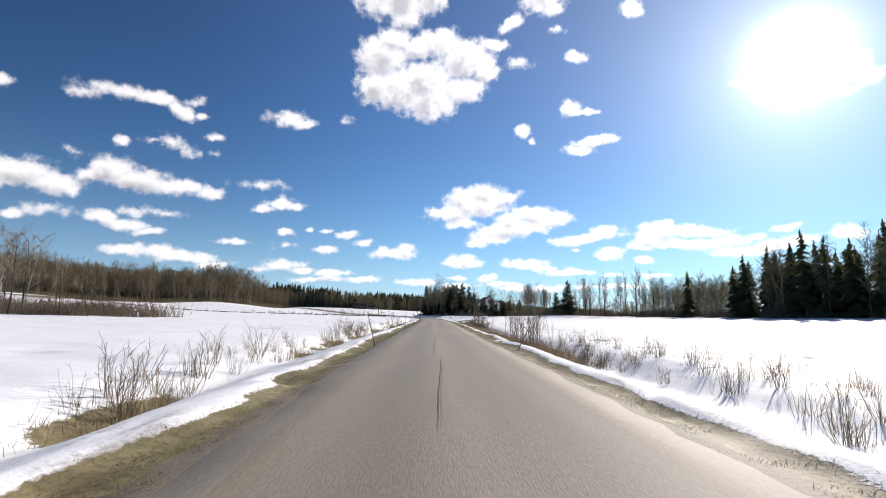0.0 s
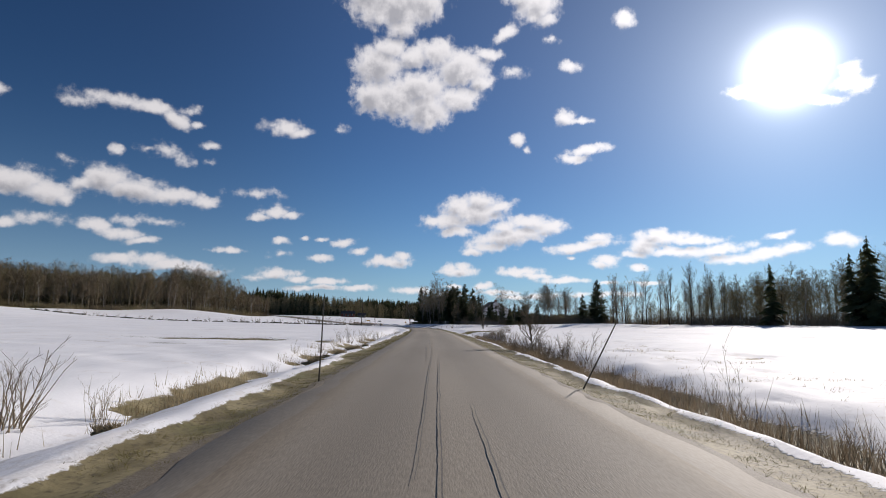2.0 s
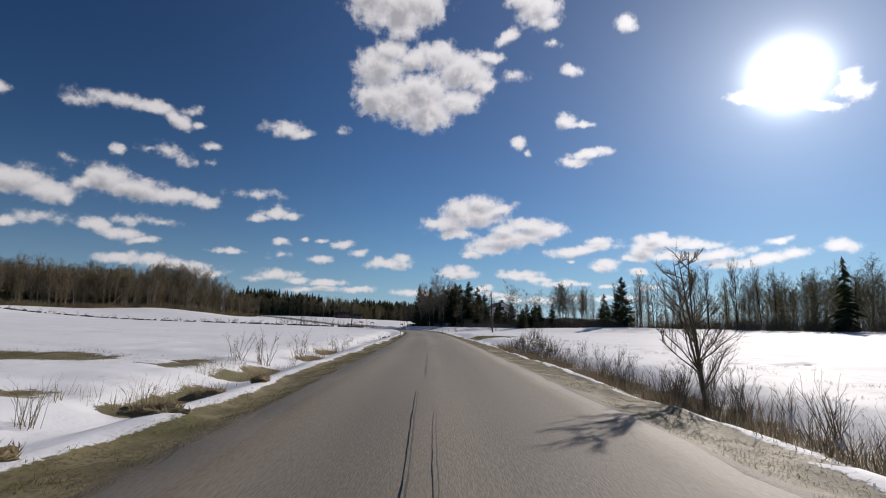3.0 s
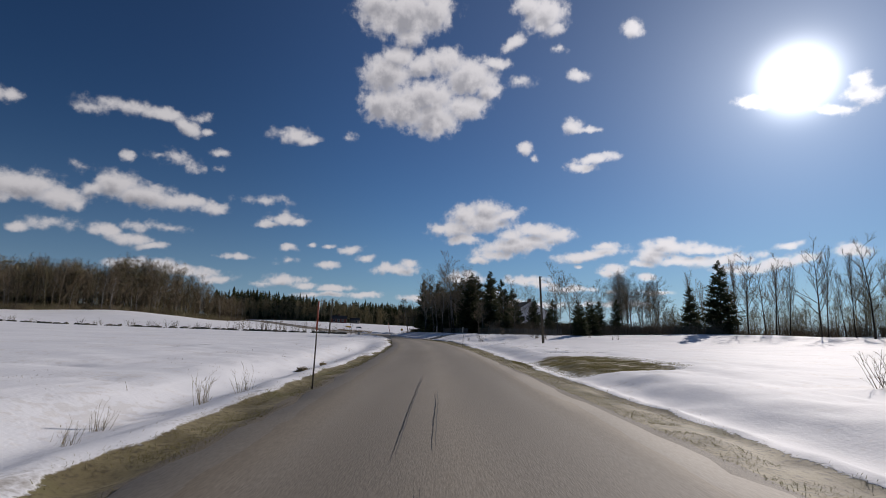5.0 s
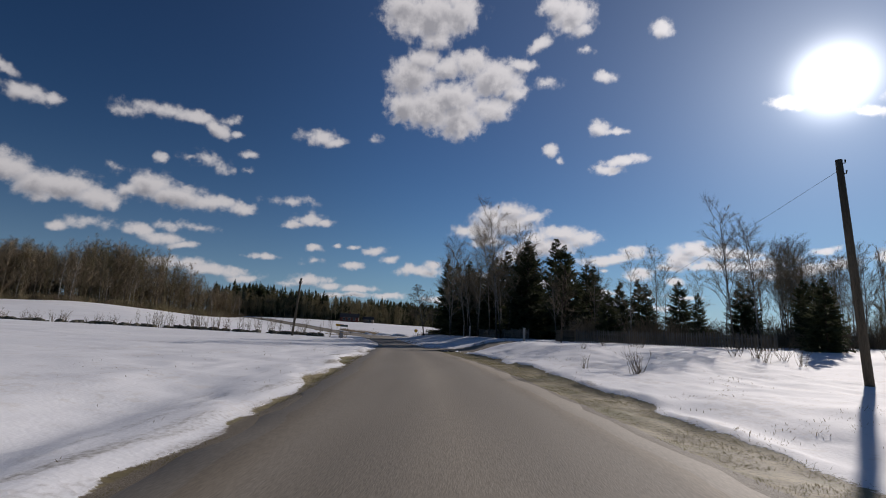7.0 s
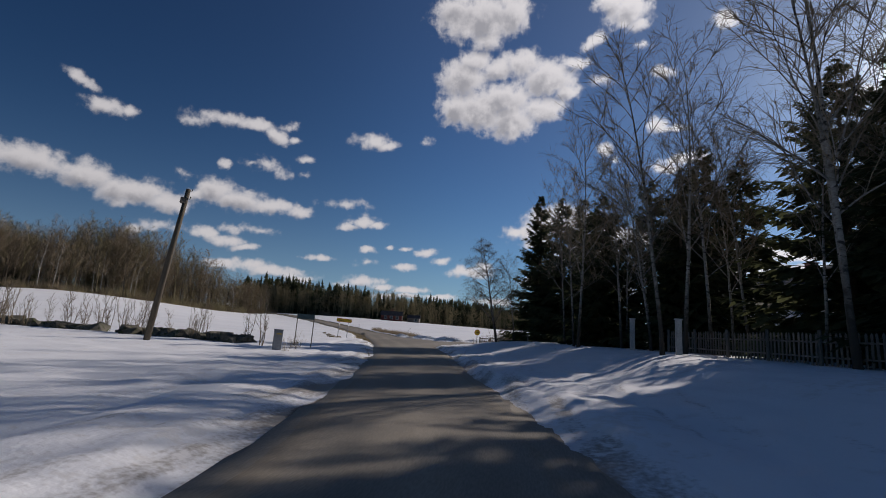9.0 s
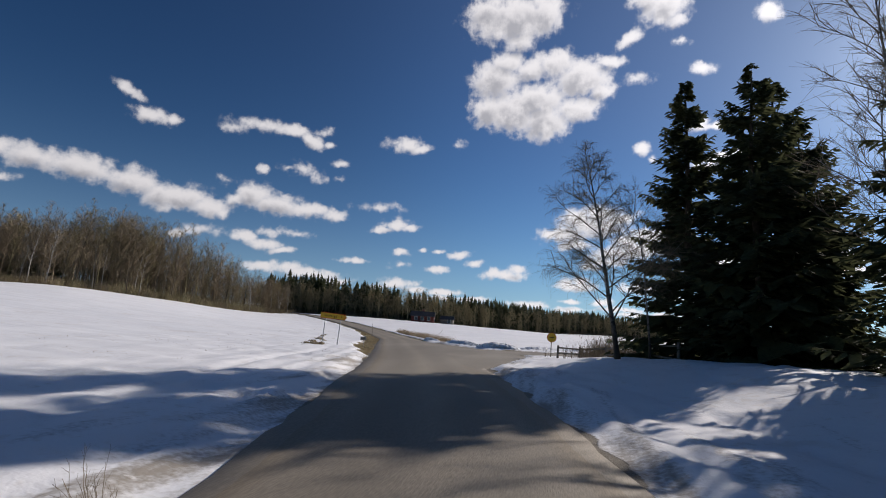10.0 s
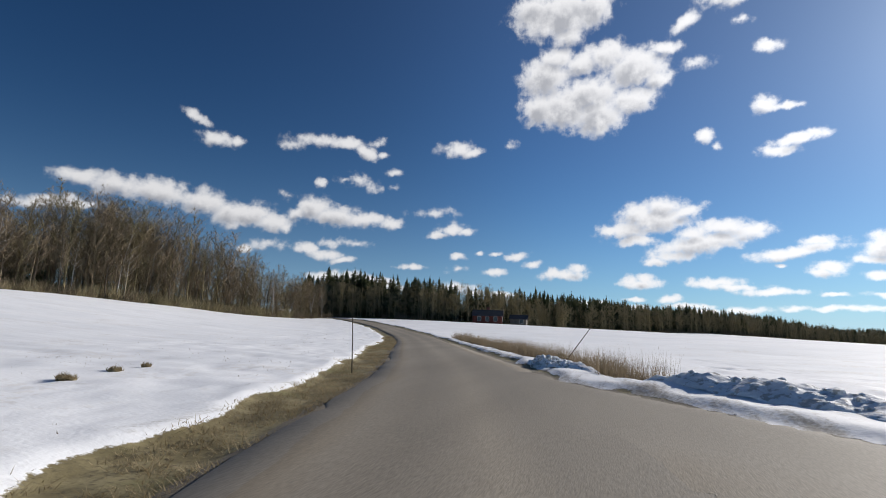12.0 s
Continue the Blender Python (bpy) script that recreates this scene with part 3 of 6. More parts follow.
def half_width(y):
    return np.interp(y, [0, 50, 155, 172, 178, 192, 206, 220, 240], [2.5, 2.65, 2.75, 2.1, 1.75, 1.75, 2.2, 2.4, 2.5])


def paved(x, y):
    """How far inside the asphalt a place lies, in metres; negative outside."""
    u = (np.asarray(x) - road_x(y)) * road_lean(y)
    d = half_width(y) - np.abs(u)
    s, r = from_line(x, y, SIDE_A, SIDE_DIR)
    d2 = np.where(s > 15, SIDE_HALF - np.abs(r), -9.0)
    s, r = from_line(x, y, DRIVE_A, (DRIVE_B - DRIVE_A).normalized())
    d3 = np.where((s > 0) & (s < 9), 1.8 + 1.6 * np.exp(-np.maximum(s, 0) / 2.0) - np.abs(r), -9.0)
    best = np.maximum(np.maximum(d, d2), d3)
    for mouth in MOUTHS:
        d4 = np.full(np.shape(d), 99.0)
        for a, b in zip(mouth, mouth[1:] + mouth[:1]):
            d4 = np.minimum(d4, from_line(x, y, a, (b - a).normalized())[1])
        best = np.maximum(best, d4)
    return best


def base_z(x, y):
    """The land without snow, banks and ditches."""
    u = (x - road_x(y)) * road_lean(y)
    left, right = np.maximum(-u - 6, 0), np.maximum(u - 6, 0)
    zr = road_z(y)
    z_left = 0.012 * np.minimum(left, 150) + step(y, 195, 300) * 5.2 * step(left, 4, 75) + 0.03 * np.maximum(left - 90, 0) * step(y, 60, 200) * (left < 260) + 5.1 * (left >= 260) * step(y, 60, 200)
    z_left = z_left + 4.2 * step(left, 55, 165) * step(y, 95, 160) * step(y, 275, 190)
    z_left = z_left + np.where(left > 0, zr * (1 - step(left, 40, 120) * 0.3), zr)
    z_right = zr * (1 - 0.85 * step(right, 5, 130)) + (0.010 * np.minimum(right, 90) + 0.022 * np.clip(right - 22, 0, 60)) * step(y, 205, 172)
    z_right = z_right + 0.75 * step(y, 150, 163) * step(y, 228, 212) * step(u, 4, 9) * step(right, 60, 40)
    z = np.where(u < 0, z_left, z_right)
    return z + 9.0 * step(y, 430, 620) * step(x, 150, -60)


def pile_height(x, y):
    """Ploughed heaps of old snow at the mouth of the side road."""
    z = 0.0
    for px, py, ax, ay, hgt in ((-18.2, 240.6, 1.7, 1.0, 0.8), (-14.5, 244.5, 3.2, 0.9, 0.45), (-22.6, 246.6, 3.4, 0.8, 0.6), (-25.6, 250.6, 2.0, 0.6, 0.3), (-11.0, 250.0, 3.0, 0.9, 0.35)):
        q = ((x - px) * 0.8 + (y - py) * -0.6, (x - px) * 0.6 + (y - py) * 0.8) if ax > 3.1 and px < -20 else (x - px, y - py)
        z = z + 0.2 * hgt * np.exp(-((q[0] / ax) ** 2 + (q[1] / ay) ** 2) ** 1.3) * (0.35 + 0.6 * rough_noise(x, y, 0.9, 8) + 0.5 * rough_noise(x, y, 0.42, 18) + 0.3 * rough_noise(x, y, 0.23, 28))
    return z


def snow_amount(x, y):
    """How much snow lies: about 0 bare, 1 full."""
    u = (x - road_x(y)) * road_lean(y)
    p = paved(x, y)
    n1, n2 = rough_noise(x, y, 2.2, 3), rough_noise(x, y, 0.7, 5)
    big = rough_noise(x, y, 9.0, 9)
    s = np.ones_like(u)
    out = -p
    grove = step(y, 160, 176) * step(y, 226, 214)
    bare_l = np.interp(y, [0, 60, 105, 125, 150, 170, 216, 224, 250, 400], [0.75, 1.0, 0.9, 0.55, 0.4, -0.12, -0.12, 1.3, 1.5, 1.2])
    bare_r = np.interp(y, [0, 40, 90, 165, 175, 222, 232, 246, 256, 400], [0.7, 0.9, 1.2, 1.9, -0.12, -0.12, 0.05, 0.1, 0.6, 0.9])
    bare = np.where(u < 0, bare_l, bare_r)
    s = step(out + (n1 - 0.5) * 0.7 + (n2 - 0.5) * 0.35, bare - 0.15, bare + 0.35)
    # dead grass in the ditch and on its bank
    ditch_l = np.exp(-(((-u - 5.6) / 0.55) ** 2)) * step(y, 118, 95) * step(big, 0.38, 0.7) * step(rough_noise(x, y, 1.3, 43), 0.3, 0.65)
    ditch_r = np.exp(-(((u - 5.2) / 0.8) ** 2)) * step(y, 12, 24) * step(y, 100, 84) * 0.95
    ditch_far = np.exp(-(((u - 5.1) / 0.8) ** 2)) * step(y, 247, 251) * step(y, 300, 285)
    s = s - np.maximum(np.maximum(ditch_l, ditch_r), ditch_far) * (0.55 + 0.9 * n1)
    s = s - 0.9 * np.exp(-(((u - 3.75) / 0.45) ** 2)) * step(y, 14, 24) * step(y, 100, 84) * step(rough_noise(x * 1.5, y, 1.7, 45), 0.45, 0.7)
    # thawed patches in the fields
    turf = np.exp(-((u - 7.8) / 2.1) ** 2) * step(y, 111, 114) * step(y, 125, 119)
    s = s - 1.25 * turf * (0.7 + 0.6 * n1)
    pl = np.exp(-(((-u - 15) / 4.5) ** 2) - ((y - 70) / 2.2) ** 2) + 0.7 * np.exp(-(((-u - 17) / 6) ** 2) - ((y - 62) / 0.7) ** 2)
    s = s - 1.3 * pl * (0.55 + 0.9 * n1)
    s = s - 1.0 * step(0.7 * rough_noise(x, y * 2.2, 4.0, 13) + 0.3 * rough_noise(x, y * 2, 1.1, 15), 0.82, 0.88) * step(np.abs(u), 5, 9) * step(np.abs(u), 50, 30) * step(y, 150, 130)
    # snow-free floor of the woods
    wood = step(-u, 118, 128) * step(y, 130, 180) * step(rough_noise(x, y, 14, 21), 0.75, 0.5)
    return np.clip(np.maximum(s - wood, 1.2 * step(pile_height(x, y), 0.06, 0.2)), 0, 1), grove


def gravel_amount(x, y):
    out = -paved(x, y)
    return step(out, 0.5, 0.1)


def land(x, y):
    """The height of the ground as one sees it."""
    x, y = np.asarray(x, float), np.asarray(y, float)
    u = (x - road_x(y)) * road_lean(y)
    out = -paved(x, y)
    s, grove = snow_amount(x, y)
    z = base_z(x, y)
    a = np.abs(u)
    verge = step(out, 0.0, 0.6)
    ditch = 0.4 * np.exp(-((a - 5.3) / 1.1) ** 2) * (1 - grove) * step(np.abs(y - 232), 18, 28) * step(y, 150, 135)
    bank = grove * (0.04 * np.exp(-((out - 1.3) / 0.6) ** 2) + 0.06 * step(out, 0.5, 3))
    rel = (rough_noise(x, y, 1.1, 2) - 0.5) * 0.09 + (rough_noise(x, y, 0.35, 4) - 0.5) * 0.05 + (rough_noise(x, y, 6.0, 6) - 0.5) * 0.13
    rel = rel * verge * np.where(grove > 0.5, 0.8, 1.0) + grove * verge * 0.05 * (rough_noise(x, y, 0.4, 24) ** 3)
    wander = out + 0.8 * (rough_noise(x * 0.3, y, 9.0, 33) - 0.5)
    tracks = -grove * 0.05 * (np.exp(-((wander - 0.9) / 0.14) ** 2) + np.exp(-((wander - 2.4) / 0.14) ** 2) + 0.6 * np.exp(-((wander - 1.5) / 0.1) ** 2))
    prints = 0.07 * step(rough_noise(x, y, 0.45, 34), 0.8, 0.92) * step(rough_noise(x, y, 5.0, 35), 0.52, 0.62)
    tracks = tracks - prints * step(out, 0.6, 1.0)
    sheet = -0.02 - 0.06 * verge + (bank - ditch + rel + tracks) + 0.17 * s * step(out, 0.1, 0.7)
    piles = pile_height(x, y)
    return z + sheet + piles


# ---- ground ----
def build_ground():
    far = np.concatenate([np.arange(0, 14, 0.17), np.arange(14, 40, 1.3), np.arange(40, 130, 5), np.arange(130, 320, 16), np.array([330, 420, 600, 900, 1500])])
    near = np.concatenate([np.arange(0, 7.6, 0.17), np.arange(7.6, 14, 0.4), far[far >= 14]])
    cols = np.concatenate([-near[:0:-1], far])
    rows = np.concatenate([np.array([-700, -400, -220, -120, -60]), np.arange(-30, 0, 1.5), np.arange(0, 140, 0.4), np.arange(140, 258, 0.3), np.arange(258, 300, 0.7), np.arange(300, 440, 2.5), np.arange(440, 700, 14), np.array([750, 900, 1200, 2000])])
    yy, dd = np.meshgrid(rows, cols, indexing="ij")
    xx = road_x(yy) + dd / road_lean(yy)
    zz = land(xx, yy)
    s, _ = snow_amount(xx, yy)
    inside = paved(xx, yy)
    zz = np.where(inside > 0.25, base_z(xx, yy) - 0.12, zz)
    nr, nc = yy.shape
    me = bpy.data.meshes.new("ground")
    me.vertices.add(nr * nc)
    me.vertices.foreach_set("co", np.stack([xx, yy, zz], -1).astype(np.float32).ravel())
    idx = np.arange(nr * nc).reshape(nr, nc)
    quads = np.stack([idx[:-1, :-1], idx[:-1, 1:], idx[1:, 1:], idx[1:, :-1]], -1).reshape(-1, 4)
    me.loops.add(quads.size)
    me.loops.foreach_set("vertex_index", quads.astype(np.int32).ravel())
    me.polygons.add(len(quads))
    me.polygons.foreach_set("loop_start", np.arange(0, quads.size, 4, dtype=np.int32))
    me.polygons.foreach_set("use_smooth", np.ones(len(quads), dtype=bool))
    me.update(calc_edges=True)
    for name, val in (("snow", s), ("gravel", gravel_amount(xx, yy)), ("splash", np.exp(-np.maximum(-inside, 0) / 1.6))):
        at = me.attributes.new(name, "FLOAT", "POINT")
        at.data.foreach_set("value", val.astype(np.float32).ravel())
    me.materials.append(M_GROUND)
    tagged(new("ground", me), "thawing snow over dead grass fields and verges", "ground", kind="structure")


build_ground()


def ribbon(name, ys, offs, mat, lift, label, wobble=0.0, crown=0.022):
    """A strip of paving along the road between side offsets, given as a function of y."""
    sh = Shell()
    n = len(offs)
    for y in ys:
        c = float(road_lean(y))
        x0 = float(road_x(y))
        nx, ny = c, -(float(road_x(y + 0.5)) - float(road_x(y - 0.5))) * c
        for k in offs:
            u = k * float(half_width(y)) + (wobble * (float(rough_noise(y, k * 7, 0.8, 11)) - 0.5) if abs(k) > 0.95 else 0)
            px, py = x0 + nx * u, y + ny * u
            sh.v.append((px, py, float(road_z(y)) + lift + crown * (1 - k * k) - (0.055 if abs(k) > 1.01 else 0)))
    for i in range(len(ys) - 1):
        for j in range(n - 1):
            a = i * n + j
            sh.f.append((a, a + 1, a + n + 1, a + n))
    return part(name, sh, mat)


ROAD_YS = np.concatenate([np.arange(-110, 0, 5), np.arange(0, 300, 0.6), np.arange(300, 425, 2.5)])
road = ribbon("road", ROAD_YS, (-1.03, -1.0, -0.75, -0.5, -0.25, 0, 0.25, 0.5, 0.75, 1.0, 1.03), M_ASPHALT, 0.0, "", 0.25)
across = road.data.attributes.new("across", "FLOAT", "POINT")
across.data.foreach_set("value", [abs(k) for _ in ROAD_YS for k in (-1.03, -1.0, -0.75, -0.5, -0.25, 0, 0.25, 0.5, 0.75, 1.0, 1.03)])
fade = [[1 - float(step(y, 218, 224) * step(y, 254, 246)) * (k > 0) * k for k in (-1.03, -1.0, -0.75, -0.5, -0.25, 0, 0.25, 0.5, 0.75, 1.0, 1.03)] for y in ROAD_YS]
across.data.foreach_set("value", [abs(k) * f + 0.35 * (1 - f) for row in fade for k, f in zip((-1.03, -1.0, -0.75, -0.5, -0.25, 0, 0.25, 0.5, 0.75, 1.0, 1.03), row)])
tagged(road, "dusty grey worn asphalt country road", "road", kind="structure")


def side_paving(name, a, way, length, half, label, start=0.0):
    sh = Shell()
    ss = np.arange(start, length, 0.8)
    ks = (-1.02, -1, -0.5, 0, 0.5, 1, 1.02)
    for s in ss:
        w = half(s)
        for k in ks:
            x, y = a[0] + way[0] * s + way[1] * k * w, a[1] + way[1] * s - way[0] * k * w
            edge = (float(rough_noise(s, k * 5, 1.0, 12)) - 0.5) * 0.3 if abs(k) > 0.9 else 0
            x, y = x + way[1] * edge, y - way[0] * edge
            sh.v.append((x, y, float(base_z(np.array(x), np.array(y))) + 0.018 - (0.1 if abs(k) > 1.01 else 0)))
    n = len(ks)
    for i in range(len(ss) - 1):
        for j in range(n - 1):
            p = i * n + j
            sh.f.append((p, p + n, p + n + 1, p + 1))
    return tagged(part(name, sh, M_ASPHALT), label, "road", kind="structure")


side_paving("side_road", SIDE_A, SIDE_DIR, 120, lambda s: SIDE_HALF, "worn asphalt side road leaving the junction", 17.5)


def apron(name, x0, x1, y0, y1, side_from, label):
    """A paved mouth beside the road, its edges running out under the snow."""
    xs, ys = np.arange(x0, x1, 0.33), np.arange(y0, y1, 0.33)
    gx, gy = np.meshgrid(xs, ys, indexing="ij")
    p = paved(gx, gy) + 0.12 * (rough_noise(gx, gy, 0.9, 14) - 0.5) + 0.08 * (rough_noise(gx, gy, 0.4, 16) - 0.5)
    u = (gx - road_x(gy)) * road_lean(gy) / half_width(gy)
    s, _ = from_line(gx, gy, SIDE_A, SIDE_DIR)
    gz = base_z(gx, gy) + 0.004 + 0.022 * np.clip(1 - u * u, 0, 1) - 0.4 * np.maximum(-p - 0.12, 0) + 0.006 * (rough_noise(gx, gy, 2.5, 17) - 0.5) - 0.035 * np.clip(0.9 - u, 0, 0.4)
    use = (p > -0.4) & (u > 0.55) & (s < side_from)
    ids = -np.ones(gx.shape, int)
    ids[use] = np.arange(use.sum())
    sh = Shell()
    sh.v = [tuple(float(c) for c in q) for q in np.stack([gx[use], gy[use], gz[use]], -1)]
    for i in range(len(xs) - 1):
        for j in range(len(ys) - 1):
            q = (ids[i, j], ids[i + 1, j], ids[i + 1, j + 1], ids[i, j + 1])
            if min(q) >= 0:
                sh.f.append(tuple(int(k) for k in q))
    ob = part(name, sh, M_ASPHALT)
    at = ob.data.attributes.new("across", "FLOAT", "POINT")
    at.data.foreach_set("value", [0.35 + 0.4 * float(rough_noise(v[0], v[1], 3.0, 19)) for v in sh.v])
    tagged(ob, label, "road", kind="structure")


apron("junction_apron", -29, -5, 210, 254, 19.2, "worn asphalt mouth of the junction")
apron("driveway", -10, 8, 162, 186, 99.0, "bare asphalt driveway to a garden gate")


def drop(x, y):
    """The ground's height at a place."""
    return float(land(np.array([x]), np.array([y]))[0])

# ---- trees ----
def grow_bare(seed, h, r, limbs=13, sub=6, twig=5, droop=0.0, upright=0.55, first=0.25, lean=0.05, forks=1, fine=0.012, limb=0.42, apart=False):
    """A leafless tree: the trunk with its limbs, and the crown of branches and twigs."""
    rnd = random.Random(seed)
    trunk, crown = Shell(), Shell()
    boughs = []

    def path(p, way, length, n, wob, sag):
        pts = [Vector(p)]
        w = Vector(way).normalized()
        for i in range(n):
            w = (w + Vector((rnd.uniform(-wob, wob), rnd.uniform(-wob, wob), rnd.uniform(-wob, wob) * 0.6 + sag))).normalized()
            pts.append(pts[-1] + w * length / n)
        return pts

    stems = []
    for k in range(forks):
        tilt = lean if forks == 1 else 0.16
        ang = rnd.uniform(0, 6.28)
        pts = path((0, 0, -0.3), (math.cos(ang) * tilt, math.sin(ang) * tilt, 1), h * rnd.uniform(0.85, 1.0) + 0.3, 9, 0.05, 0.01)
        rr = r * (1.0 if forks == 1 else rnd.uniform(0.55, 0.9))
        trunk.tube(pts, [rr * (1.25 if i == 0 else 1) * (1 - 0.93 * (i / 9)) + 0.006 for i in range(10)], 7)
        stems.append((pts, rr))
    for pts, rr in stems:
        for i in range(limbs):
            t = first + (1 - first) * (i + rnd.random()) / limbs * 0.97
            q = t * 9
            j = min(int(q), 8)
            p = pts[j].lerp(pts[j + 1], q - j)
            ang = i * 2.4 + rnd.uniform(-0.5, 0.5)
            ln = h * (0.36 - 0.24 * t) * rnd.uniform(0.7, 1.25)
            way = (math.cos(ang), math.sin(ang), upright * 1.6 * rnd.uniform(0.6, 1.3))
            lp = path(p, way, ln, 4, 0.18, 0.05 - droop * 0.3)
            lr = rr * limb * (1 - 0.75 * t) + 0.008
            if apart:
                boughs.append(Shell())
            (boughs[-1] if apart else trunk).tube(lp, [lr * (1 - 0.8 * k / 4) + 0.004 for k in range(5)], 6 if apart else 4, False)
            for a in range(sub):
                u = rnd.uniform(0.25, 1.0) * 4
                b = min(int(u), 3)
                sp = lp[b].lerp(lp[b + 1], u - b)
                sl = ln * rnd.uniform(0.28, 0.55)
                side = Vector((rnd.uniform(-1, 1), rnd.uniform(-1, 1), rnd.uniform(0.0, 1.0) * upright * 1.8 - droop * 0.8))
                bp = path(sp, (lp[b + 1] - lp[b]).normalized() + side, sl, 3, 0.2, -droop * 0.35 + 0.04)
                crown.tube(bp, [lr * 0.34 * (1 - 0.7 * k / 3) + fine * 0.5 for k in range(4)], 3, False)
                for c in range(twig):
                    u2 = rnd.uniform(0.2, 1.0) * 3
                    b2 = min(int(u2), 2)
                    tp = bp[b2].lerp(bp[b2 + 1], u2 - b2)
                    side = Vector((rnd.uniform(-1, 1), rnd.uniform(-1, 1), rnd.uniform(-0.4, 1.0) * upright - droop * 1.6))
                    tw = ((bp[b2 + 1] - bp[b2]).normalized() * 0.8 + side).normalized()
                    end = tp + tw * sl * rnd.uniform(0.35, 0.75)
                    if droop > 0.4:
                        tip = end + Vector((tw.x * 0.25, tw.y * 0.25, -1)).normalized() * sl * rnd.uniform(0.08, 0.3)
                        crown.tube([tp, end, tip], [fine * 0.55, fine * 0.4, fine * 0.2], 3, False)
                    else:
                        crown.tube([tp, end], [fine * 0.55, fine * 0.22], 3, False)
    return (trunk, crown, boughs) if apart else (trunk, crown)


def grow_spruce(seed, h, r, whorls=26, per=8, fronds=9, ragged=0.25, first=0.06):
    """A spruce: a straight trunk and drooping branches hung with needled sprays."""
    rnd = random.Random(seed)
    trunk, crown = Shell(), Shell()
    trunk.tube([(0, 0, -0.3), (0, 0, h * 0.3), (0.02 * h * rnd.uniform(-1, 1), 0, h * 0.65), (0, 0, h * 0.98)], [h * 0.017, h * 0.013, h * 0.008, 0.012], 7)
    for i in range(whorls):
        t = i / (whorls - 1)
        z = h * (first + (0.985 - first) * t ** 0.9)
        reach = r * (1 - t) ** 0.85 + 0.12
        for k in range(max(4, int(per * (1 - 0.4 * t)))):
            ang = k * 6.283 / per + i * 1.1 + rnd.uniform(-0.4, 0.4)
            ln = reach * rnd.uniform(1 - ragged * 1.6, 1 + ragged)
            dip = -0.35 + 0.75 * t
            z0 = z + rnd.uniform(-0.5, 0.5) * h / whorls
            out = Vector((math.cos(ang), math.sin(ang), 0))
            side = Vector((-out.y, out.x, 0))
            spine = [Vector((0, 0, z0)) + out * ln * s + Vector((0, 0, ln * (dip * s + 0.22 * s * s))) for s in (0, 0.35, 0.7, 1.0)]
            crown.tube(spine, [0.03, 0.02, 0.014, 0.006], 3, False)
            for f in range(fronds):
                s = 0.22 + 0.78 * (f + rnd.random() * 0.8) / fronds
                q = s * 3
                b = min(int(q), 2)
                p = spine[b].lerp(spine[b + 1], min(q - b, 1))
                fl = (0.22 + 0.34 * ln * (1.08 - s)) * rnd.uniform(0.7, 1.3)
                for sg in (-1, 1):
                    tip = p + (out * 0.75 + side * sg * rnd.uniform(0.5, 1.0) + Vector((0, 0, -rnd.uniform(0.15, 0.75)))).normalized() * fl
                    mid = p.lerp(tip, 0.45)
                    w = (out * 0.5 - side * sg * 0.5 + Vector((0, 0, rnd.uniform(-0.3, 0.3)))) * fl * 0.36
                    n0 = len(crown.v)
                    crown.v += [tuple(p), tuple(mid + w), tuple(tip), tuple(mid - w)]
                    crown.f.append((n0, n0 + 1, n0 + 2, n0 + 3))
            n0 = len(crown.v)
            p, w = spine[3], side * 0.09 * (0.4 + ln * 0.3)
            crown.v += [tuple(spine[2]), tuple(spine[2].lerp(p, 0.6) + w), tuple(p + out * 0.15 * ln + Vector((0, 0, 0.04))), tuple(spine[2].lerp(p, 0.6) - w)]
            crown.f.append((n0, n0 + 1, n0 + 2, n0 + 3))
    return trunk, crown


def tree_kind(name, shells, bark, leaf, label, category, group):
    """One tree with its trunk and crown, far below the ground's reach until it is copied to its places."""
    ob = thing(name, pose(0, 0, 0), label, category, group)
    part("trunk", shells[0], bark, ob)
    part("crown", shells[1], leaf, ob)
    return ob


placed = set()


def plant(ob, x, y, size=1.0, turn=0.0, sink=0.05, lean=(0, 0), label=""):
    """Puts a kind of tree at a place: the model itself at first, copies after that."""
    m = Matrix.LocRotScale((x, y, drop(x, y) - sink), Euler((lean[0], lean[1], turn)), (size, size, size))
    if ob not in placed:
        placed.add(ob)
        ob.matrix_world = m
        made = ob
    else:
        made = copy_thing(ob, Matrix.Identity(4))
        made.matrix_basis = m
    if label:
        made["label"] = label
    return made


BARE = [tree_kind("bare_tree", grow_bare(11 + i, 11, 0.11, 15, 7, 6, 0.05, 0.8), M_BARK, M_TWIG, "tall leafless grey-brown deciduous tree at the wood's edge", "tree", "edge trees") for i in range(3)]
PALE = [tree_kind("birch_tree", grow_bare(31 + i, 12, 0.105, 14, 6, 5, 0.25, 0.85, 0.32, 0.05, 1, 0.014), M_BIRCH, M_TWIG, "slender leafless birch with a white trunk", "tree", "birches") for i in range(2)]
SPRUCE = [tree_kind("spruce_tree", grow_spruce(51 + i, 12, 3.3 + 0.35 * i, 34, 9, 10, 0.25, 0.02), M_BARK, M_NEEDLE, "dark green full spruce with drooping boughs", "tree", "spruces") for i in range(3)]
rnd = random.Random(5)


def along(line, t):
    """A point at the share t of a polyline's length."""
    seg = [math.dist(a, b) for a, b in zip(line, line[1:])]
    d = t * sum(seg)
    for (a, b), s in zip(zip(line, line[1:]), seg):
        if d <= s:
            return a[0] + (b[0] - a[0]) * d / s, a[1] + (b[1] - a[1]) * d / s
        d -= s
    return line[-1]


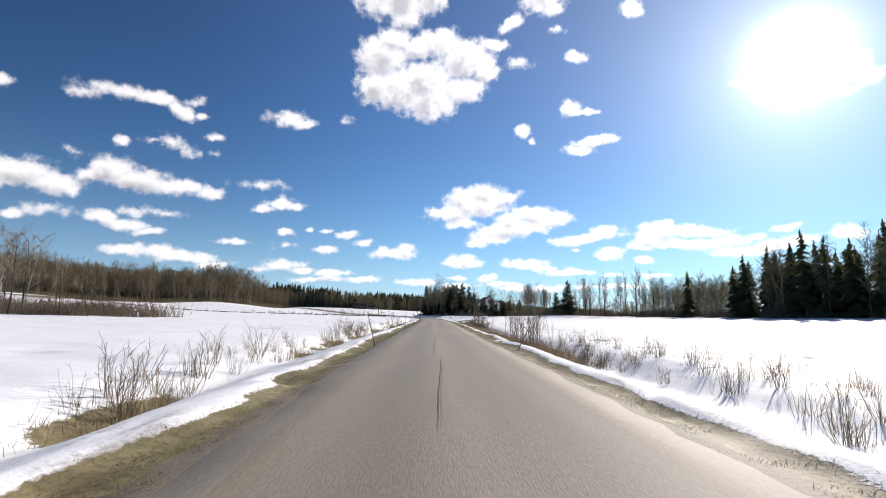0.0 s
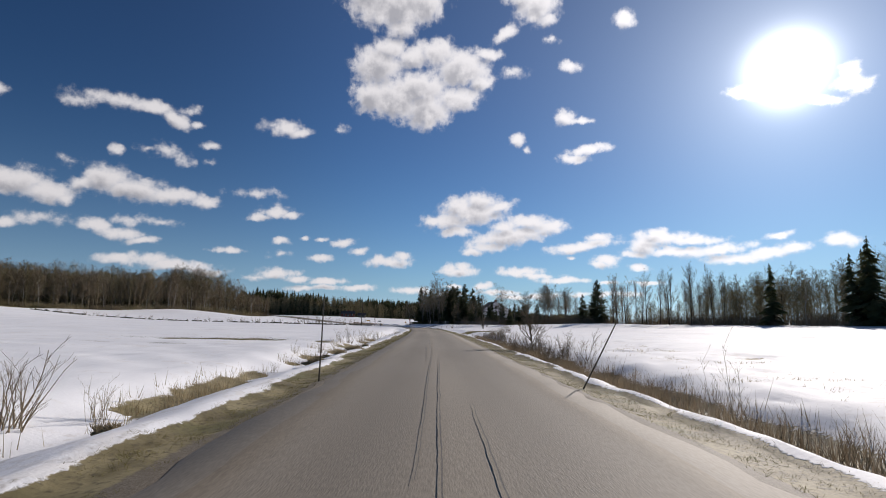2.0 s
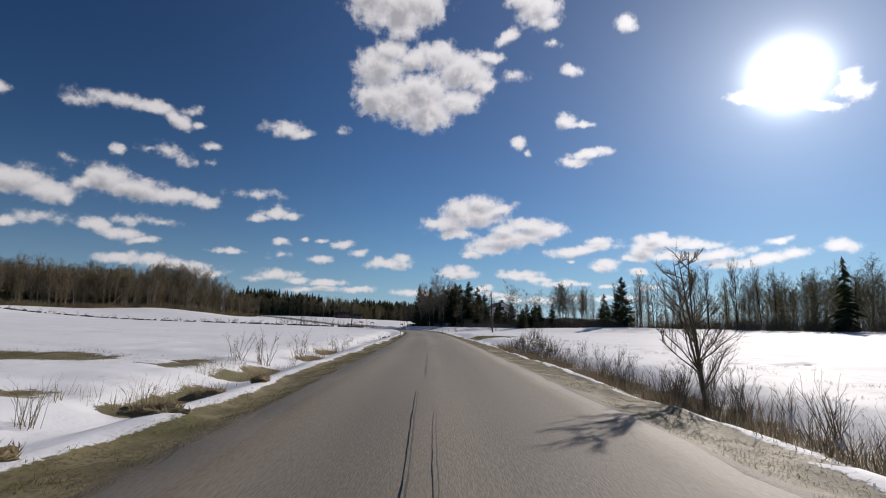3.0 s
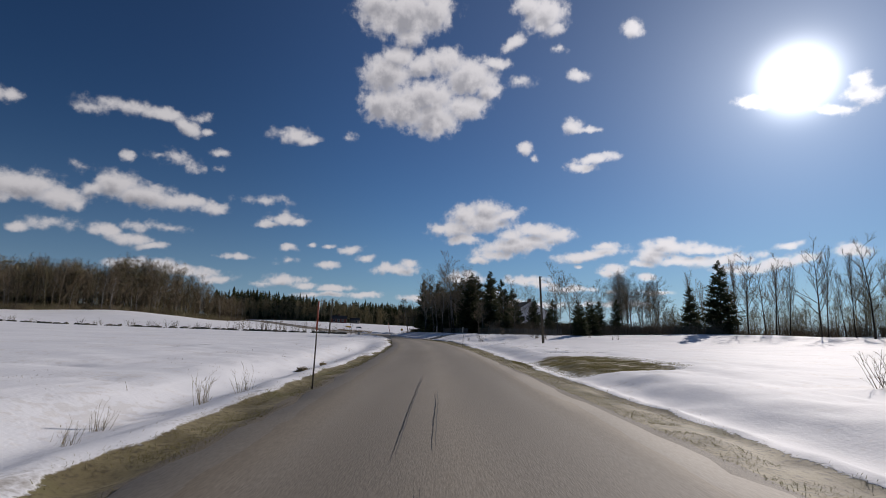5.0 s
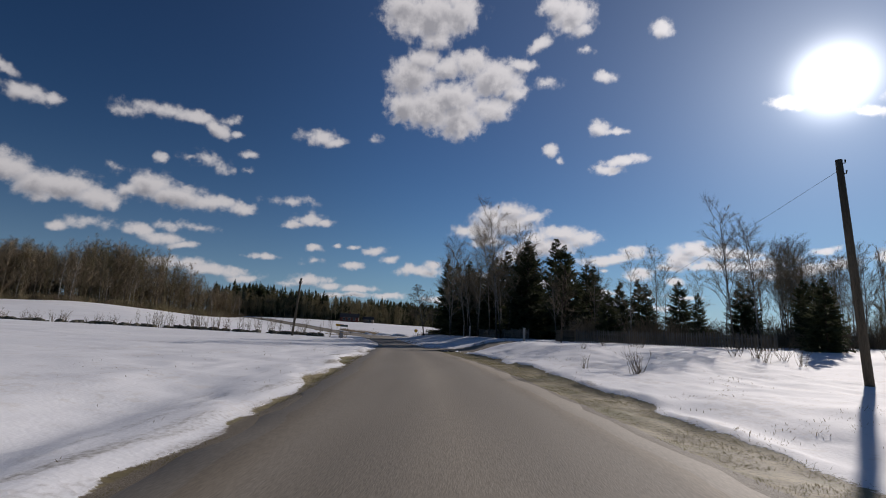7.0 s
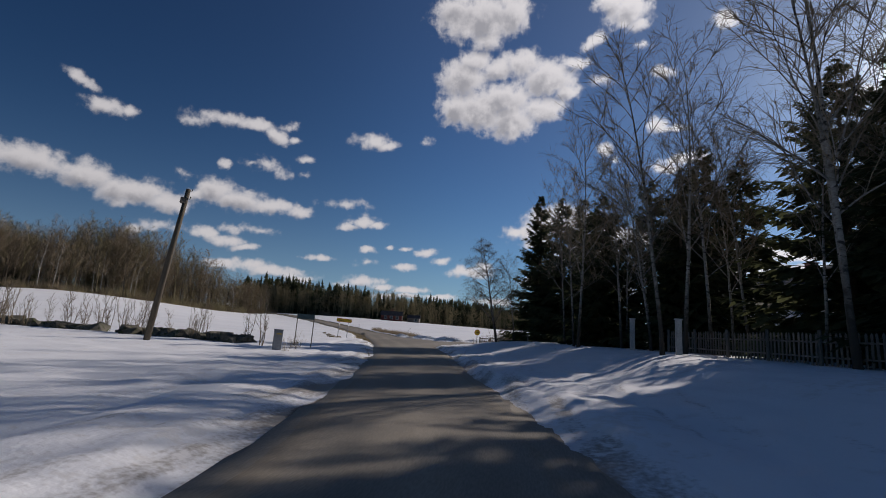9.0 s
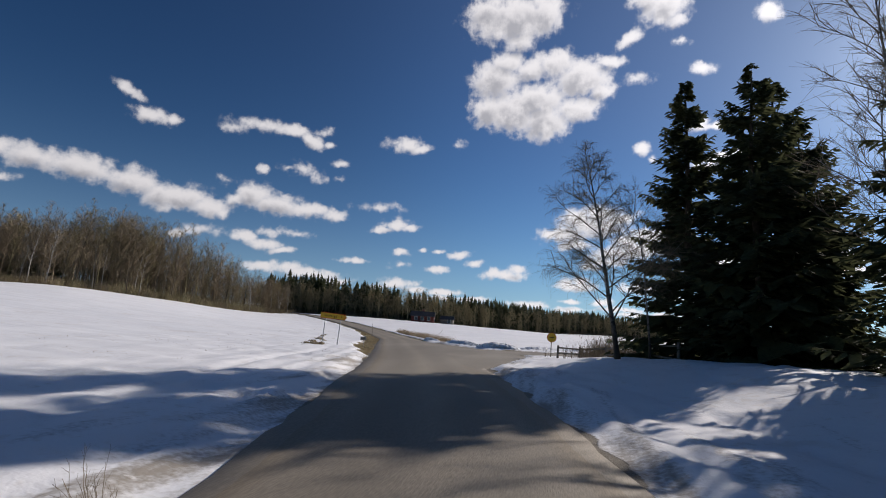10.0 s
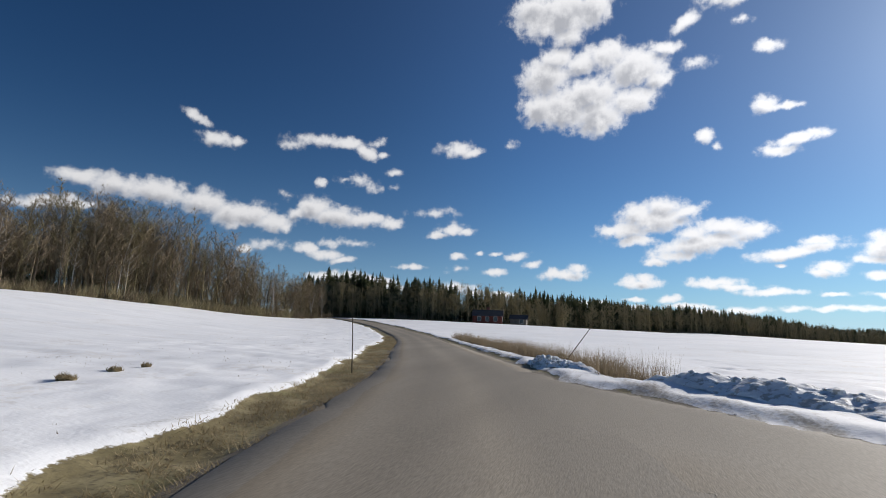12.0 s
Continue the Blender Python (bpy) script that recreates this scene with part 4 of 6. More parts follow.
# the wood on the rise beyond the left field: its front row as trees of their own
def wood_height(y):
    """How tall the left wood stands along its edge."""
    return float(np.interp(y, [170, 230, 280, 315, 335, 352, 366], [1.1, 1.12, 1.22, 1.48, 1.48, 1.25, 0.9]))


WOOD_L = [(-175, 175), (-165, 215), (-145, 262), (-132, 305), (-122, 340), (-116, 362), (-113, 374)]
for i in range(84):
    x, y = along(WOOD_L, (i + rnd.random() * 0.8) / 84)
    x -= rnd.uniform(0, 9)
    kind = rnd.choice(BARE + PALE + PALE)
    plant(kind, x, y, rnd.uniform(0.8, 1.12) * wood_height(y), rnd.uniform(0, 6.3))
# the spit of scrub trees in the first field
for i in range(34):
    d = rnd.random()
    plant(rnd.choice(BARE + PALE + PALE), -42 - 40 * d, 64 + rnd.uniform(-10, 6), rnd.uniform(0.55, 0.85) + 0.45 * d, rnd.uniform(0, 6.3))


def cheap_bare(seed):
    rnd2 = random.Random(seed)
    sh = Shell()
    bend = rnd2.uniform(-0.8, 0.8)
    sh.tube([(0, 0, -1), (bend * 0.4, 0, 5.5), (bend, 0.2, 10)], [0.085, 0.06, 0.015], 3, False)
    wide = rnd2.uniform(2.0, 3.0)
    for i in range(64):
        a, t = rnd2.uniform(0, 6.28), rnd2.random() ** 0.7
        z = 2.2 + 9.6 * t
        reach = wide * math.sin(math.pi * min(0.98, 0.12 + 0.86 * t)) ** 0.7 * rnd2.uniform(0.55, 1.0)
        q = Vector((bend * t + math.cos(a) * reach, math.sin(a) * reach, z))
        p = Vector((bend * t * 0.8, 0, max(1.0, z - reach * rnd2.uniform(0.7, 1.4))))
        ln = (q - p).length
        sh.blade(p, q, 0.04, (-math.sin(a), math.cos(a), 0))
        for k in range(8):
            s = p.lerp(q, rnd2.uniform(0.35, 1))
            e = s + Vector((rnd2.uniform(-1, 1), rnd2.uniform(-1, 1), rnd2.uniform(-0.35, 1.0))) * min(ln, 2.4) * 0.42
            sh.blade(s, e, 0.04, (rnd2.uniform(-1, 1), rnd2.uniform(-1, 1), rnd2.uniform(-0.5, 0.5)))
    return sh


def cheap_spruce(seed):
    rnd2 = random.Random(seed)
    sh = Shell()
    sh.tube([(0, 0, -1), (0, 0, 13)], [0.16, 0.03], 3, False)
    for i in range(30):
        t = i / 29
        z = 0.5 + 12.5 * t ** 0.94 + rnd2.uniform(-0.2, 0.2)
        reach = 3.0 * (1 - t) ** 0.66 * rnd2.uniform(0.75, 1.15) + 0.1
        for k in range(8 if t < 0.7 else 6):
            a = k * 0.6 + i * 0.5 + rnd2.uniform(-0.3, 0.3)
            ln = reach * rnd2.uniform(0.6, 1.15)
            out = Vector((math.cos(a), math.sin(a), 0))
            side = Vector((-out.y, out.x, rnd2.uniform(-0.4, 0.4)))
            zz = z + rnd2.uniform(-0.25, 0.25)
            mid = out * ln * 0.55 + Vector((0, 0, zz + 0.2 - 0.2 * ln))
            s = len(sh.v)
            w = side * (0.26 * ln + 0.06)
            sh.v += [(0, 0, zz + 0.4), tuple(mid + w), tuple(out * ln + Vector((0, 0, zz - 0.3 * ln))), tuple(mid - w)]
            sh.f.append((s, s + 1, s + 2, s + 3))
    return sh


def brush(seed):
    rnd2 = random.Random(seed)
    sh = Shell()
    for i in range(52):
        a = rnd2.uniform(0, 6.28)
        p = Vector((rnd2.uniform(-1.6, 1.6), rnd2.uniform(-1.6, 1.6), -0.2))
        q = p + Vector((math.cos(a) * 0.5, math.sin(a) * 0.5, 1)) * rnd2.uniform(1.0, 3.4)
        sh.blade(p, q, 0.04, (-math.sin(a), math.cos(a), 0))
        for k in range(2):
            s = p.lerp(q, rnd2.uniform(0.3, 0.9))
            sh.blade(s, s + Vector((rnd2.uniform(-1, 1), rnd2.uniform(-1, 1), 0.9)) * 0.7, 0.03, (math.sin(a), math.cos(a), 0))
    return sh


def forest(name, kinds, places, mat, label):
    """Many far trees in one mesh."""
    vs, fs, base = [], [], 0
    protos = []
    for k in kinds:
        tri = []
        for f in k.f:
            tri += [f] if len(f) == 3 else [(f[0], f[1], f[2]), (f[0], f[2], f[3])]
        protos.append((np.array(k.v), np.array(tri)))
    xs, ys = np.array([p[0] for p in places]), np.array([p[1] for p in places])
    zs = land(xs, ys)
    for (x, y, s, k), z in zip(places, zs):
        v, f = protos[k % len(protos)]
        a = (x * 12.9 + y * 7.7) % 6.28
        c, n = math.cos(a) * s, math.sin(a) * s
        vs.append(np.stack([v[:, 0] * c - v[:, 1] * n + x, v[:, 0] * n + v[:, 1] * c + y, v[:, 2] * s + z], 1))
        fs.append(f + base)
        base += len(v)
    v, f = np.concatenate(vs), np.concatenate(fs)
    me = bpy.data.meshes.new(name)
    me.vertices.add(len(v))
    me.vertices.foreach_set("co", v.astype(np.float32).ravel())
    me.loops.add(f.size)
    me.loops.foreach_set("vertex_index", f.astype(np.int32).ravel())
    me.polygons.add(len(f))
    me.polygons.foreach_set("loop_start", np.arange(0, f.size, 3, dtype=np.int32))
    me.update(calc_edges=True)
    me.materials.append(mat)
    return tagged(new(name, me), label, "woods", kind="stuff")


FAR_BARE, FAR_SPRUCE, BRUSH = [cheap_bare(i) for i in range(5)], [cheap_spruce(i) for i in range(4)], [brush(i) for i in range(3)]
rnd = random.Random(8)
spots = []
pale = []
for i in range(900):
    x, y = along(WOOD_L, rnd.random())
    d = 2 + 80 * rnd.random() ** 1.5
    (spots if rnd.random() < 0.6 else pale).append((x - d, y + d * 0.15, (rnd.uniform(0.8, 1.15) + 0.5 * float(rough_noise(x - d, y, 16, 41))) * wood_height(y), i))
forest("bare_woods", FAR_BARE, pale, M_TWIG_PALE, "paler leafless trees mixed into the brown wood")
forest("bare_woods", FAR_BARE, spots, M_TWIG, "dense leafless brown deciduous wood on the rise")
spots = []
for i in range(230):
    x, y = along(WOOD_L, rnd.random() ** 1.4 * 0.72)
    spots.append((x - 26 - rnd.uniform(0, 60), y + rnd.uniform(0, 20), rnd.uniform(1.0, 1.4), i))
# the spruce forest beyond the far fields
WOOD_N = [(-150, 408), (-125, 402), (-75, 425), (6, 542), (140, 705), (300, 880)]
for i in range(1800):
    x, y = along(WOOD_N, rnd.random())
    d = rnd.uniform(4, 60) if i % 2 else rnd.uniform(1, 14)
    spots.append((x - 0.15 * d, y + d, (rnd.uniform(0.66, 0.95) + 0.12 * rnd.random() ** 4 + 0.3 * float(rough_noise(x, y, 25, 40))) * (1.18 if x < -20 else 1.0), i))
forest("spruce_woods", FAR_SPRUCE, spots, M_NEEDLE, "distant dark green spruce forest with a jagged skyline")
spots = []
for i in range(560):
    x, y = along(WOOD_N, rnd.random() ** 1.4 * 0.75)
    spots.append((x + rnd.uniform(-3, 3), y - 2 + rnd.uniform(-4, 7), rnd.uniform(0.75, 1.35), i))
for i in range(170):
    x, y = rnd.uniform(-260, -120), rnd.uniform(405, 470)
    spots.append((x, y, rnd.uniform(0.9, 1.3), i))
forest("far_birches", FAR_BARE, spots, M_TWIG_PALE, "distant bare birches along the forest's edge")
spots = []
for i in range(760):
    x, y = along(WOOD_L, rnd.random())
    spots.append((x + 2 - rnd.uniform(0, 22), y, rnd.uniform(0.45, 1.0), i))
thicket = []
for i in range(2200):
    x, y = along(WOOD_L, rnd.random())
    thicket.append((x + 1 - rnd.uniform(0, 26), y, rnd.uniform(0.35, 0.95) * (0.6 + 0.8 * float(rough_noise(x, y, 9, 46))), i))
forest("thicket", BRUSH, thicket, M_TWIG_PALE, "olive-brown thicket at the foot of the wood")
for i in range(320):
    x, y = along(WOOD_N, rnd.random() ** 1.3 * 0.8)
    spots.append((x, y - rnd.uniform(-3, 6), rnd.uniform(0.5, 1.1), i))
for i in range(210):
    spots.append((-37.5 - 46 * rnd.random(), 70 - rnd.uniform(0, 14) + rnd.uniform(-2, 2), rnd.uniform(0.45, 0.95), i))
# ---- right-hand woods ----
WOOD_R = [(120, 20), (88, 70), (72, 105), (66, 140), (62, 172), (48, 200), (34, 215)]
WOOD_E = [(116, 15), (86, 70), (73, 105), (66, 140), (65, 152)]  # the taller mixed wood


def east_height(y):
    return float(np.interp(y, [20, 95, 120, 145, 152], [1.65, 1.55, 1.3, 1.0, 0.85]))



for i in range(420):
    x, y = along(WOOD_R, rnd.random())
    spots.append((x + rnd.uniform(-2, 14), y + rnd.uniform(0, 6), rnd.uniform(0.6, 1.2), i))
for i in range(95):  # the thicket behind the rail fence
    y = rnd.uniform(222.0, 231.5)
    spots.append((-12.1 + (y - 222) * 0.22 + 9.5 * rnd.random() ** 1.1, y, rnd.uniform(0.2, 0.52), i))
for i in range(330):  # tangled garden behind the picket fence
    x = 7 + 40 * rnd.random() ** 1.2
    y = rnd.uniform(max(167, 175.5 - 1.24 * (x - 5.2)) + 4.5, 194)
    spots.append((x, y, rnd.uniform(0.35, 0.85), i))
forest("brushwood", BRUSH, spots, M_TWIG, "tangled brown undergrowth along the woods")
spots, spots2 = [], []
for i in range(640):
    if i % 3:
        x, y = along(WOOD_E, rnd.random())
        d = 38 * rnd.random() ** 1.4
        (spots if rnd.random() < (0.66 if y < 128 else 0.98) else spots2).append((x + d, y - d * 0.15, rnd.uniform(0.7, 1.0) * east_height(y), i))
    else:
        x, y = along(WOOD_R[3:], rnd.random())
        spots.append((x + rnd.uniform(4, 40), y + rnd.uniform(-2, 18), rnd.uniform(0.6, 1.0) * (1.15 if y < 178 else 0.8), i))
# haze and sun glare over this wood are put into the paler twig colour
forest("bare_woods", FAR_BARE, spots, M_TWIG_PALE, "leafless wood beyond the snowy field, its twigs paled for haze")
forest("spruce_woods", FAR_SPRUCE, spots2, M_NEEDLE, "dark spruces standing in the leafless wood")
for i in range(16):
    x, y = along(WOOD_E, (i + rnd.random()) / 16)
    plant(rnd.choice(BARE + PALE + BARE), x + rnd.uniform(0, 5), y, rnd.uniform(0.8, 1.05) * east_height(y), rnd.uniform(0, 6.3))
POPLAR = [tree_kind("poplar_tree", grow_bare(91 + i, 15, 0.1, 22, 6, 5, 0.0, 2.2, 0.3, 0.03, 1, 0.014, 0.3), M_BARK, M_TWIG, "tall thin leafless poplar behind the snowy field", "tree", "poplars") for i in range(2)]
for i in range(22):
    x, y = along([(64, 156), (60, 172), (47, 201), (38, 214)], (i + rnd.random()) / 22)
    plant(POPLAR[i % 2], x + rnd.uniform(0, 5), y, rnd.uniform(0.7, 1.05), rnd.uniform(0, 6.3))

# ---- the grove by the junction, and the yard ----
GROVE_SPRUCE = [(-5.6, 215.2, 1.0, 1), (-3.6, 218.5, 1.1, 0), (-3.6, 207.5, 0.85, 2), (-0.7, 200.7, 0.8, 1), (1.8, 205, 1.05, 0), (3.6, 195.0, 1.02, 2), (2.8, 189.3, 0.92, 0), (6.5, 187, 0.85, 1), (7.5, 198, 1.1, 0), (10, 192, 0.75, 2), (0.5, 212, 1.05, 1), (14, 184, 0.5, 0), (21, 180, 0.5, 1), (5.5, 209, 1.1, 2), (10.5, 204, 1.0, 1), (4.5, 217, 1.15, 0), (-2.0, 220, 1.0, 2), (12, 197, 0.8, 0), (15.5, 191, 0.6, 1), (18, 186, 0.55, 2), (11, 182.5, 0.5, 1), (24, 184, 0.5, 0), (8.5, 177.5, 0.38, 2), (15, 175, 0.36, 1)]
edge_spruce = tree_kind("spruce_tree", grow_spruce(58, 13.4, 2.5, 46, 11, 11, 0.35, 0.03), M_BARK, M_NEEDLE, "tall narrow dark spruce at the corner of the grove", "tree", "spruces")
plant(edge_spruce, -7.3, 218.5, 1.0, 0.3)
for x, y, s, k in GROVE_SPRUCE:
    plant(SPRUCE[k], x, y, s, x * 3 + y)
GROVE_BARE = [(-6.0, 201.5, 1.05), (-3.2, 197, 1.1), (-2.5, 206, 1.1), (0.5, 198, 1.1), (5.0, 183, 0.66), (8.5, 182, 0.7), (-4.0, 210.5, 1.0), (1.0, 192, 1.05), (27, 202, 0.95), (30, 196, 0.9), (33, 190, 0.95), (35, 187, 0.9), (38, 190, 1.0), (25, 186, 0.75), (18, 190, 0.8), (13, 203, 1.1)]
FEATHER = [tree_kind("birch_tree", grow_bare(131 + i, 12.5, 0.08, 20, 7, 9, 0.22, 0.9, 0.3, 0.06, 1, 0.011, 0.26), M_BIRCH_OLD, M_TWIG, "leafless birch with a feathery crown among dark spruces", "tree", "birches") for i in range(3)]
for i, (x, y, s) in enumerate(GROVE_BARE):
    plant(FEATHER[i % 3], x, y, s * (0.72 if x < 2 else 0.85), i * 1.7)
for i in range(16):  # tall birches standing among the spruces
    x, y = -5.5 + 6.5 * (i % 4) / 3 + rnd.uniform(-1, 1), 187 + 23 * i / 15 + rnd.uniform(-1, 1)
    plant(FEATHER[i % 3], x + max(0, 197 - y) * 0.45, y, rnd.uniform(0.68, 0.92) + 0.012 * max(0.0, 210 - y), i * 2.1)
birch_parts = grow_bare(77, 9.2, 0.115, 26, 12, 15, 0.42, 0.75, 0.2, 0.05, 1, 0.0065, 0.26, True)
corner_birch = tree_kind("leaning_birch", birch_parts, M_BIRCH_OLD, M_TWIG, "leaning white-barked birch with fine drooping twigs by the junction", "tree", "")
for bough in birch_parts[2]:
    part("bough", bough, M_BIRCH_OLD, corner_birch)
plant(corner_birch, -10.7, 215.1, 0.95, 0.4, 0.05, (0.06, -0.18))
plant(FEATHER[1], -9.3, 216.4, 0.6, 2.0, 0.05, (0, -0.08), "thin leafless birch beside the leaning one")
# trees of the garden and the yard beyond it
for x, y, s in ((17.3, 163.8, 0.37), (23.0, 174.4, 0.46), (43.4, 175.8, 1.02), (40.5, 180, 0.7), (20.5, 169.5, 0.4), (27, 178, 0.5)):
    plant(SPRUCE[int(x) % 3], x, y, s, x)
for i, (x, y, s) in enumerate(((15.6, 170.8, 0.84), (17.8, 171.6, 0.8), (16.4, 173.5, 0.72), (20.5, 176.5, 0.7), (12.0, 176.0, 0.66), (24, 179, 0.74), (9.5, 174.5, 0.55))):
    plant(FEATHER[i % 3], x, y, s, i * 2.3)
plant(BARE[1], 3.3, 171.2, 0.52, 1.0, 0.05, (0, 0), "small leafless garden tree beside the driveway")
for i in range(18):
    plant((FEATHER + POPLAR)[i % 5], 30.5 + 9.5 * rnd.random(), 187.5 + 7 * rnd.random(), rnd.uniform(0.66, 0.9) if i % 5 > 2 else rnd.uniform(0.8, 0.98), i)
for i, (x, y, s) in enumerate(((47.6, 175.5, 1.2), (50.5, 173.0, 1.15), (54, 168, 1.25), (57.5, 163, 1.3), (52, 178, 1.1), (60, 157, 1.3))):
    plant(BARE[i % 3], x, y, s, i)

# ---- power poles ----
def power_pole(x, y, h, lean, label, extra):
    ob = thing("power_pole", Matrix.Translation((x, y, drop(x, y))) @ pose(0, 0, 0, lean[0], lean[1], 0), label, "pole", "power poles")
    sh = Shell()
    sh.tube([(0, 0, -0.5), (0, 0, h * 0.5), (0.02, 0, h)], [0.14, 0.125, 0.105], 12)
    part("post", sh, M_POLE, ob)
    for k, z in enumerate((h - 0.12, h - 0.5)):
        sh = Shell()
        sh.tube([(0.1, 0, z), (0.22, 0, z), (0.24, 0, z + 0.12)], [0.018, 0.018, 0.03], 6)
        part("insulator", sh, M_STONE, ob)
    if extra:
        sh = Shell()
        sh.box((-0.16, -0.15, h - 0.75), (0.16, -0.02, h - 0.45), 0.02)
        part("junction_box", sh, M_WEATHERED, ob)
    return ob


power_pole(9.3, 150.3, 7.6, (0, -2.5), "tall dark wooden power pole in the snow", False)
power_pole(-24.9, 193.8, 7.2, (-9, 1), "weathered wooden power pole with a pale band", True)

# ---- shrubs and saplings ----
def grow_shrub(seed, h, stems, spread, twigs, r=0.012):
    """Thin stems from one stool, forking into twigs."""
    rnd = random.Random(seed)
    sh = Shell()
    for i in range(stems):
        a = rnd.uniform(0, 6.28)
        p = Vector((rnd.uniform(-0.1, 0.1), rnd.uniform(-0.1, 0.1), -0.1)) * (1 + spread)
        way = Vector((math.cos(a) * spread * rnd.random(), math.sin(a) * spread * rnd.random(), 1)).normalized()
        ln = h * rnd.uniform(0.55, 1.05)
        pts = [p]
        for k in range(4):
            way = (way + Vector((rnd.uniform(-0.16, 0.16), rnd.uniform(-0.16, 0.16), 0.06))).normalized()
            pts.append(pts[-1] + way * ln / 4)
        rr = r * rnd.uniform(0.6, 1.2)
        sh.tube(pts, [rr, rr * 0.85, rr * 0.65, rr * 0.45, rr * 0.25], 4, False)
        for k in range(twigs):
            q = rnd.uniform(0.9, 4)
            b = min(int(q), 3)
            s = pts[b].lerp(pts[b + 1], q - b)
            w = (way + Vector((rnd.uniform(-1, 1), rnd.uniform(-1, 1), rnd.uniform(0, 0.8)))).normalized()
            e = s + w * ln * rnd.uniform(0.12, 0.34)
            sh.tube([s, s.lerp(e, 0.5) + Vector((0, 0, 0.02)), e], [rr * 0.4, rr * 0.3, rr * 0.18], 3, False)
            for c in range(2):
                s2 = s.lerp(e, rnd.uniform(0.3, 0.9))
                e2 = s2 + (w + Vector((rnd.uniform(-1, 1), rnd.uniform(-1, 1), rnd.uniform(-0.2, 0.8)))).normalized() * ln * 0.1
                sh.tube([s2, e2], [rr * 0.22, rr * 0.14], 3, False)
    return sh


def shrub_kind(name, shell, mat, label, group):
    return tagged(part(name, shell, mat), label, "shrub", group)


WILLOW = [shrub_kind("willow_shrub", grow_shrub(101 + i, 1.35, 11, 0.55, 5), M_TWIG, "leafless brown willow shrub in the snowy ditch", "ditch shrubs") for i in range(3)]
WEED = [shrub_kind("weed_clump", grow_shrub(121 + i, 0.85, 18, 0.4, 2, 0.006), M_STRAW, "clump of dry straw-coloured weed stalks", "dead weeds") for i in range(3)]
SAPLING = [shrub_kind("sapling", grow_shrub(141 + i, 3.3, 2, 0.09, 8, 0.02), M_TWIG, "thin dark leafless sapling beside the road", "saplings") for i in range(4)]
rnd = random.Random(21)
for i in range(24):  # the row of young alders on the right verge
    t = i / 23
    plant(SAPLING[i % 4], 4.85 + rnd.uniform(-0.25, 0.7) + 0.1 * t, 26.2 + 10.9 * t + rnd.uniform(-0.3, 0.3), rnd.uniform(0.75, 1.1), rnd.uniform(0, 6.3))
for x, y, s in ((5.4, 25.0, 0.7), (3.9, 43.8, 0.45), (4.5, 45.5, 0.4)):
    plant(SAPLING[1], x, y, s, x)
alder_parts = grow_bare(161, 3.5, 0.042, 11, 8, 9, 0.05, 0.5, 0.2, 0.1, 3, 0.005, 0.3)
for branch in alder_parts[1].f:
    alder_parts[0].f.append(tuple(k + len(alder_parts[0].v) for k in branch))
alder_parts[0].v += alder_parts[1].v
alder = shrub_kind("alder_bush", alder_parts[0], M_TWIG, "small many-stemmed bare alder on the ditch bank", "")
plant(alder, 4.8, 65.2, 1.0, 0.5)
for x, y, s in ((5.0, 58.9, 1.1), (5.2, 56.4, 1.15), (4.6, 60.6, 0.8), (-5.4, 8.7, 0.95), (-5.2, 9.6, 0.7), (-6.1, 33.2, 0.95), (-5.9, 34.4, 0.8), (7.4, 101.5, 0.95), (8.3, 103.0, 1.15), (7.8, 99.0, 1.0), (9.0, 105.5, 0.9), (6.8, 97.0, 0.9), (4.3, 163.3, 0.55), (6.4, 164.6, 0.95), (2.6, 160.8, 0.5), (9.6, 156.5, 0.8), (10.6, 155.6, 0.8), (-15.8, 197.0, 0.4), (2.3, 151.4, 0.85), (2.6, 151.9, 0.7), (10.1, 158.0, 1.15), (10.8, 157.2, 0.9), (9.4, 158.6, 0.9), (1.0, 153.6, 0.55), (19.2, 156.5, 0.6), (20.0, 156.9, 0.55), (17.2, 159.5, 0.6), (6.0, 162.0, 0.8)):
    plant(rnd.choice(WILLOW), x, y, s, rnd.uniform(0, 6.3))
for i in range(96):  # brown scrub along the right ditch
    plant(rnd.choice(WILLOW), 4.6 + rnd.uniform(-0.5, 1.0), rnd.uniform(58, 94), rnd.uniform(0.45, 0.8), rnd.uniform(0, 6.3))
for i in range(86):  # weeds along the left ditch
    y = rnd.uniform(6, 44) if i < 66 else rnd.uniform(52, 94)
    u = 5.6 + rnd.uniform(-0.6, 0.6) + (rnd.random() ** 3) * 1.6
    plant(rnd.choice(WEED + WILLOW[:1]), float(road_x(y)) - u, y, rnd.uniform(0.55, 1.1), rnd.uniform(0, 6.3))
for i in range(60):  # stalks at the foot of the right verge
    y = rnd.uniform(4, 27)
    plant(rnd.choice(WEED), float(road_x(y)) + 6.0 + rnd.uniform(-0.9, 1.8), y, rnd.uniform(0.6, 1.15), rnd.uniform(0, 6.3))
for x, y, s in ((-6.6, 103.0, 0.9), (-6.2, 104.0, 0.8), (-7.0, 100.6, 0.6), (-6.6, 99.4, 0.5), (-9.0, 99.0, 0.45), (-8.6, 129, 0.4), (-9.2, 131, 0.35), (-19.8, 198.0, 1.0), (-20.3, 198.4, 0.9), (-18.2, 193.2, 0.9), (-18.9, 195.6, 0.9)):
    plant(rnd.choice(WEED), x, y, s, rnd.uniform(0, 6.3))
for i in range(40):  # reeds on the far right verge
    t = rnd.random()
    y = 250 + 30 * t
    plant(rnd.choice(WEED), float(road_x(y)) + 5.3 + rnd.uniform(-0.7, 0.8), y, rnd.uniform(0.7, 1.05), rnd.uniform(0, 6.3))
